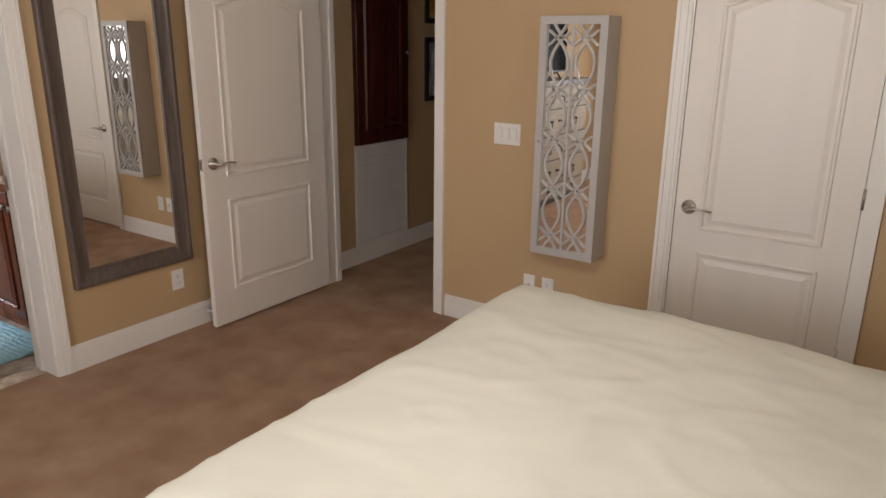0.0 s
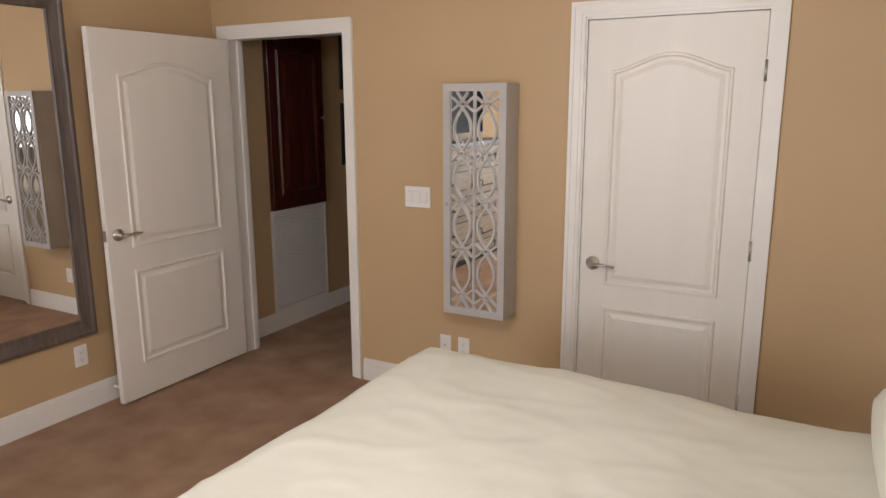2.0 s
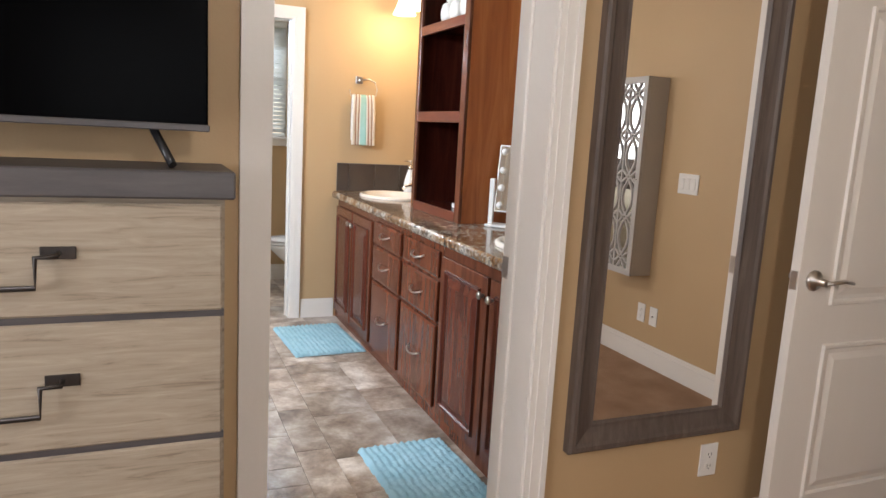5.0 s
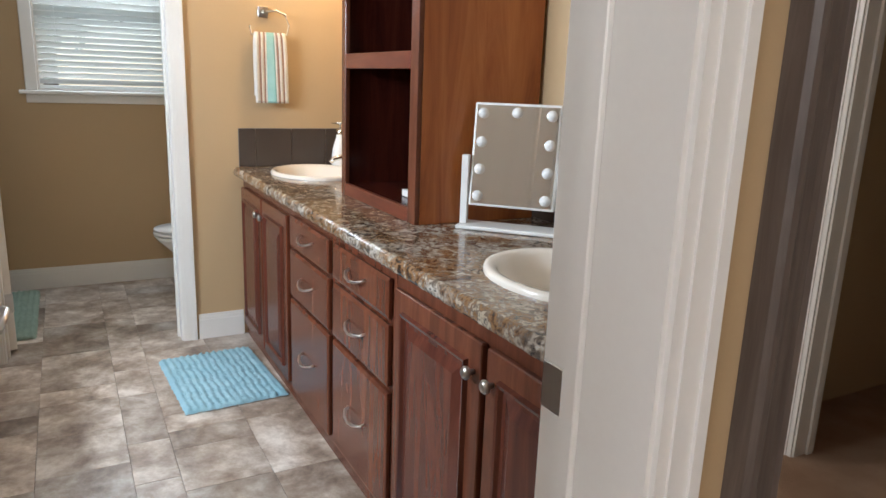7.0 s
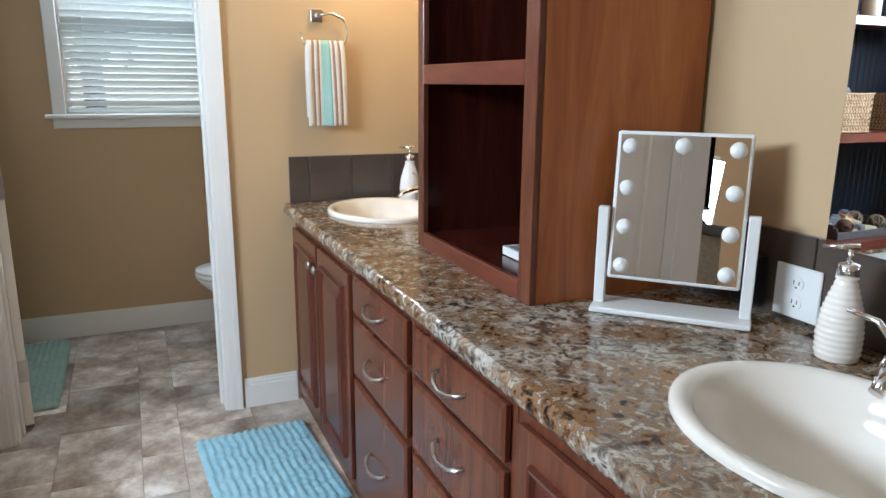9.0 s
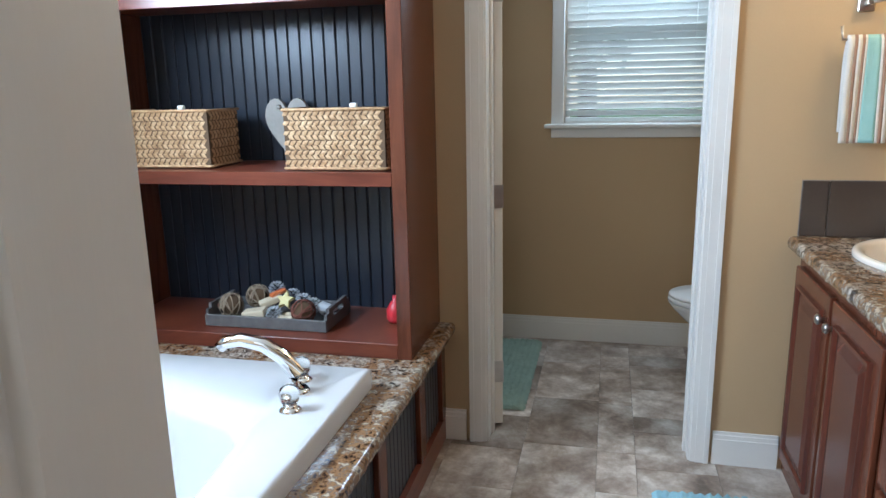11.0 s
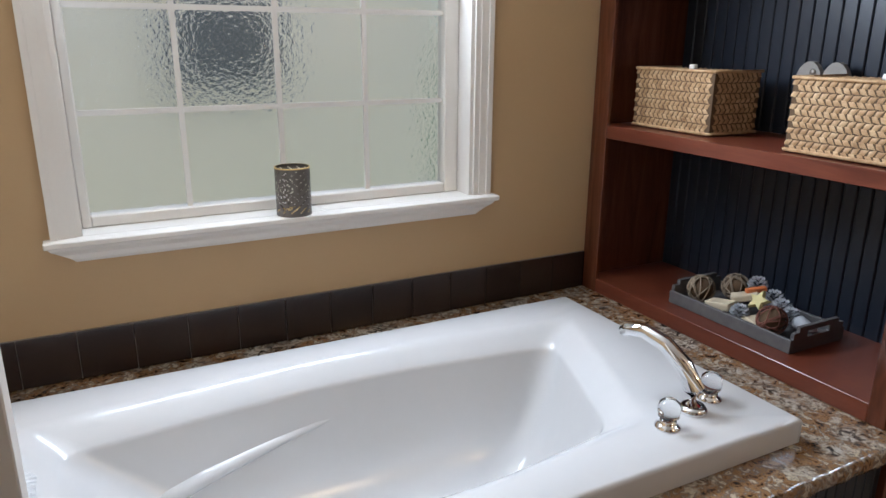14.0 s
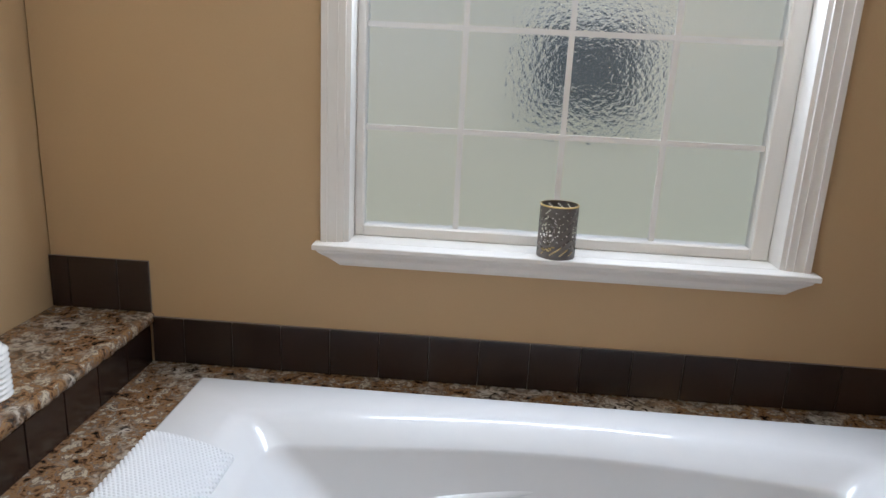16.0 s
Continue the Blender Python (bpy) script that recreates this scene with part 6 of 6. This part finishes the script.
bm = bmesh.new()
lathe(bm, [(0.004, 0.05), (0.012, 0.035), (0.02, 0.012), (0.027, -0.012), (0.012, -0.03)], (-5.22, 0.39, trz + 0.06), 14, axis="y")
part("shell", bm, CONEM, sh)
rd = thing("red_ball", (-5.28, 0.655, 0.569), "small red plastic bottle on the bookcase shelf", "bottle")
part("bottle", lathe(bmesh.new(), [(0.028, 0.5695), (0.036, 0.585), (0.036, 0.62), (0.02, 0.65), (0.012, 0.655), (0.012, 0.675)], (-5.28, 0.655, 0), 20), REDP, rd)

# ---- outdoors ----
setting("ground", B((-60, 60, -60, 60, -0.6, -0.4)), GRASS, "mown lawn round the house", "ground")
nh = thing("neighbour_house", (-4, -4.5, -0.4), "cream-sided neighbouring house with a dark window", "house")
part("wall", B((-6.4, 6.0, -4.9, -4.2, -0.4, 4.5)), SIDING, nh)
for k in range(24):
    part("siding_board", B((-6.4, 6.0, -4.2, -4.182, -0.38 + 0.2 * k, -0.2 + 0.2 * k - 0.012)), SIDING, nh)
nw = part("window", B((-4.80, -4.00, -4.182, -4.15, 1.12, 1.78)), DARKWIN, nh)
part("window_frame", B((-4.86, -3.94, -4.182, -4.14, 1.06, 1.12), (-4.86, -3.94, -4.182, -4.14, 1.78, 1.84), (-4.86, -4.80, -4.182, -4.14, 1.12, 1.78), (-4.00, -3.94, -4.182, -4.14, 1.12, 1.78)), TRIM, nw)
part("roof", B((-6.7, 6.3, -5.0, -3.9, 4.5, 4.7)), SLATE, nh)


def tree(x, y, h, r, seed):
    rng = random.Random(seed)
    ob = thing("tree", (x, y, -0.4), "leafy green garden tree outside the window", "tree", "garden trees")
    bm = tube(bmesh.new(), [(x, y, -0.4), (x + 0.05, y, h * 0.35), (x - 0.05, y + 0.05, h * 0.75)], 0.14, 10, 1, 0.05)
    for k in range(7):
        a = rng.uniform(0, 6.28)
        z = h * rng.uniform(0.3, 0.6)
        tube(bm, [(x, y, z), (x + math.cos(a) * r * 0.4, y + math.sin(a) * r * 0.4, z + 0.4), (x + math.cos(a) * r * 0.75, y + math.sin(a) * r * 0.75, z + 0.9)], 0.05, 6, 1, 0.015)
    part("trunk", bm, BARK, ob)
    bm = bmesh.new()
    for k in range(1800):
        d = Vector((rng.gauss(0, 1), rng.gauss(0, 1), rng.gauss(0, 0.9)))
        d = d.normalized() * (rng.random() ** 0.4) * (0.75 + 0.35 * noise.noise(d.normalized() * 2))
        c = Vector((x, y, h * 0.62)) + Vector((d.x * r, d.y * r, d.z * h * 0.36))
        q = Euler((rng.uniform(0, 6.28), rng.uniform(0, 6.28), 0)).to_matrix()
        s = rng.uniform(0.07, 0.14)
        bm.faces.new([bm.verts.new(c + q @ Vector(p)) for p in ((-s, 0, 0), (0, -s * 0.5, 0.02), (s, 0, 0), (0, s * 0.5, 0.02))])
    tagged(part("crown", bm, LEAF, ob), kind="stuff")


tree(-8.0, -4.7, 4.2, 1.6, 3)
tree(-10.5, 1.2, 4.5, 1.6, 5)
tree(-10.8, 3.6, 4.2, 1.6, 6)

# ---- vinyl tiles of the bathroom floor ----
MESHES = {}


def floor_tile(x0, x1, y0, y1):
    k = (round(x1 - x0, 3), round(y1 - y0, 3))
    if k not in MESHES:
        bm = B((0.0009, k[0] - 0.0009, 0.0009, k[1] - 0.0009, -0.004, 0.0), bev=0.0007)
        me = bpy.data.meshes.new("tile")
        bm.to_mesh(me)
        bm.free()
        me.materials.append(VINYL)
        MESHES[k] = me
    ob = new("tile", MESHES[k])
    ob.parent, ob.location = bath_floor, (x0, y0, 0)


rng = random.Random(11)
y = 0.38
for ry in (0.30, 0.15, 0.30, 0.30, 0.15, 0.30, 0.30):
    x = -6.75 - rng.uniform(0, 0.25)
    while x < -2.39:
        w = rng.choice((0.15, 0.30, 0.30, 0.45))
        a, b = max(x, TW), min(x + w, -2.386)
        if b - a > 0.02:
            floor_tile(a, b, y, min(y + ry, 2.79))
        x += w
    y += ry
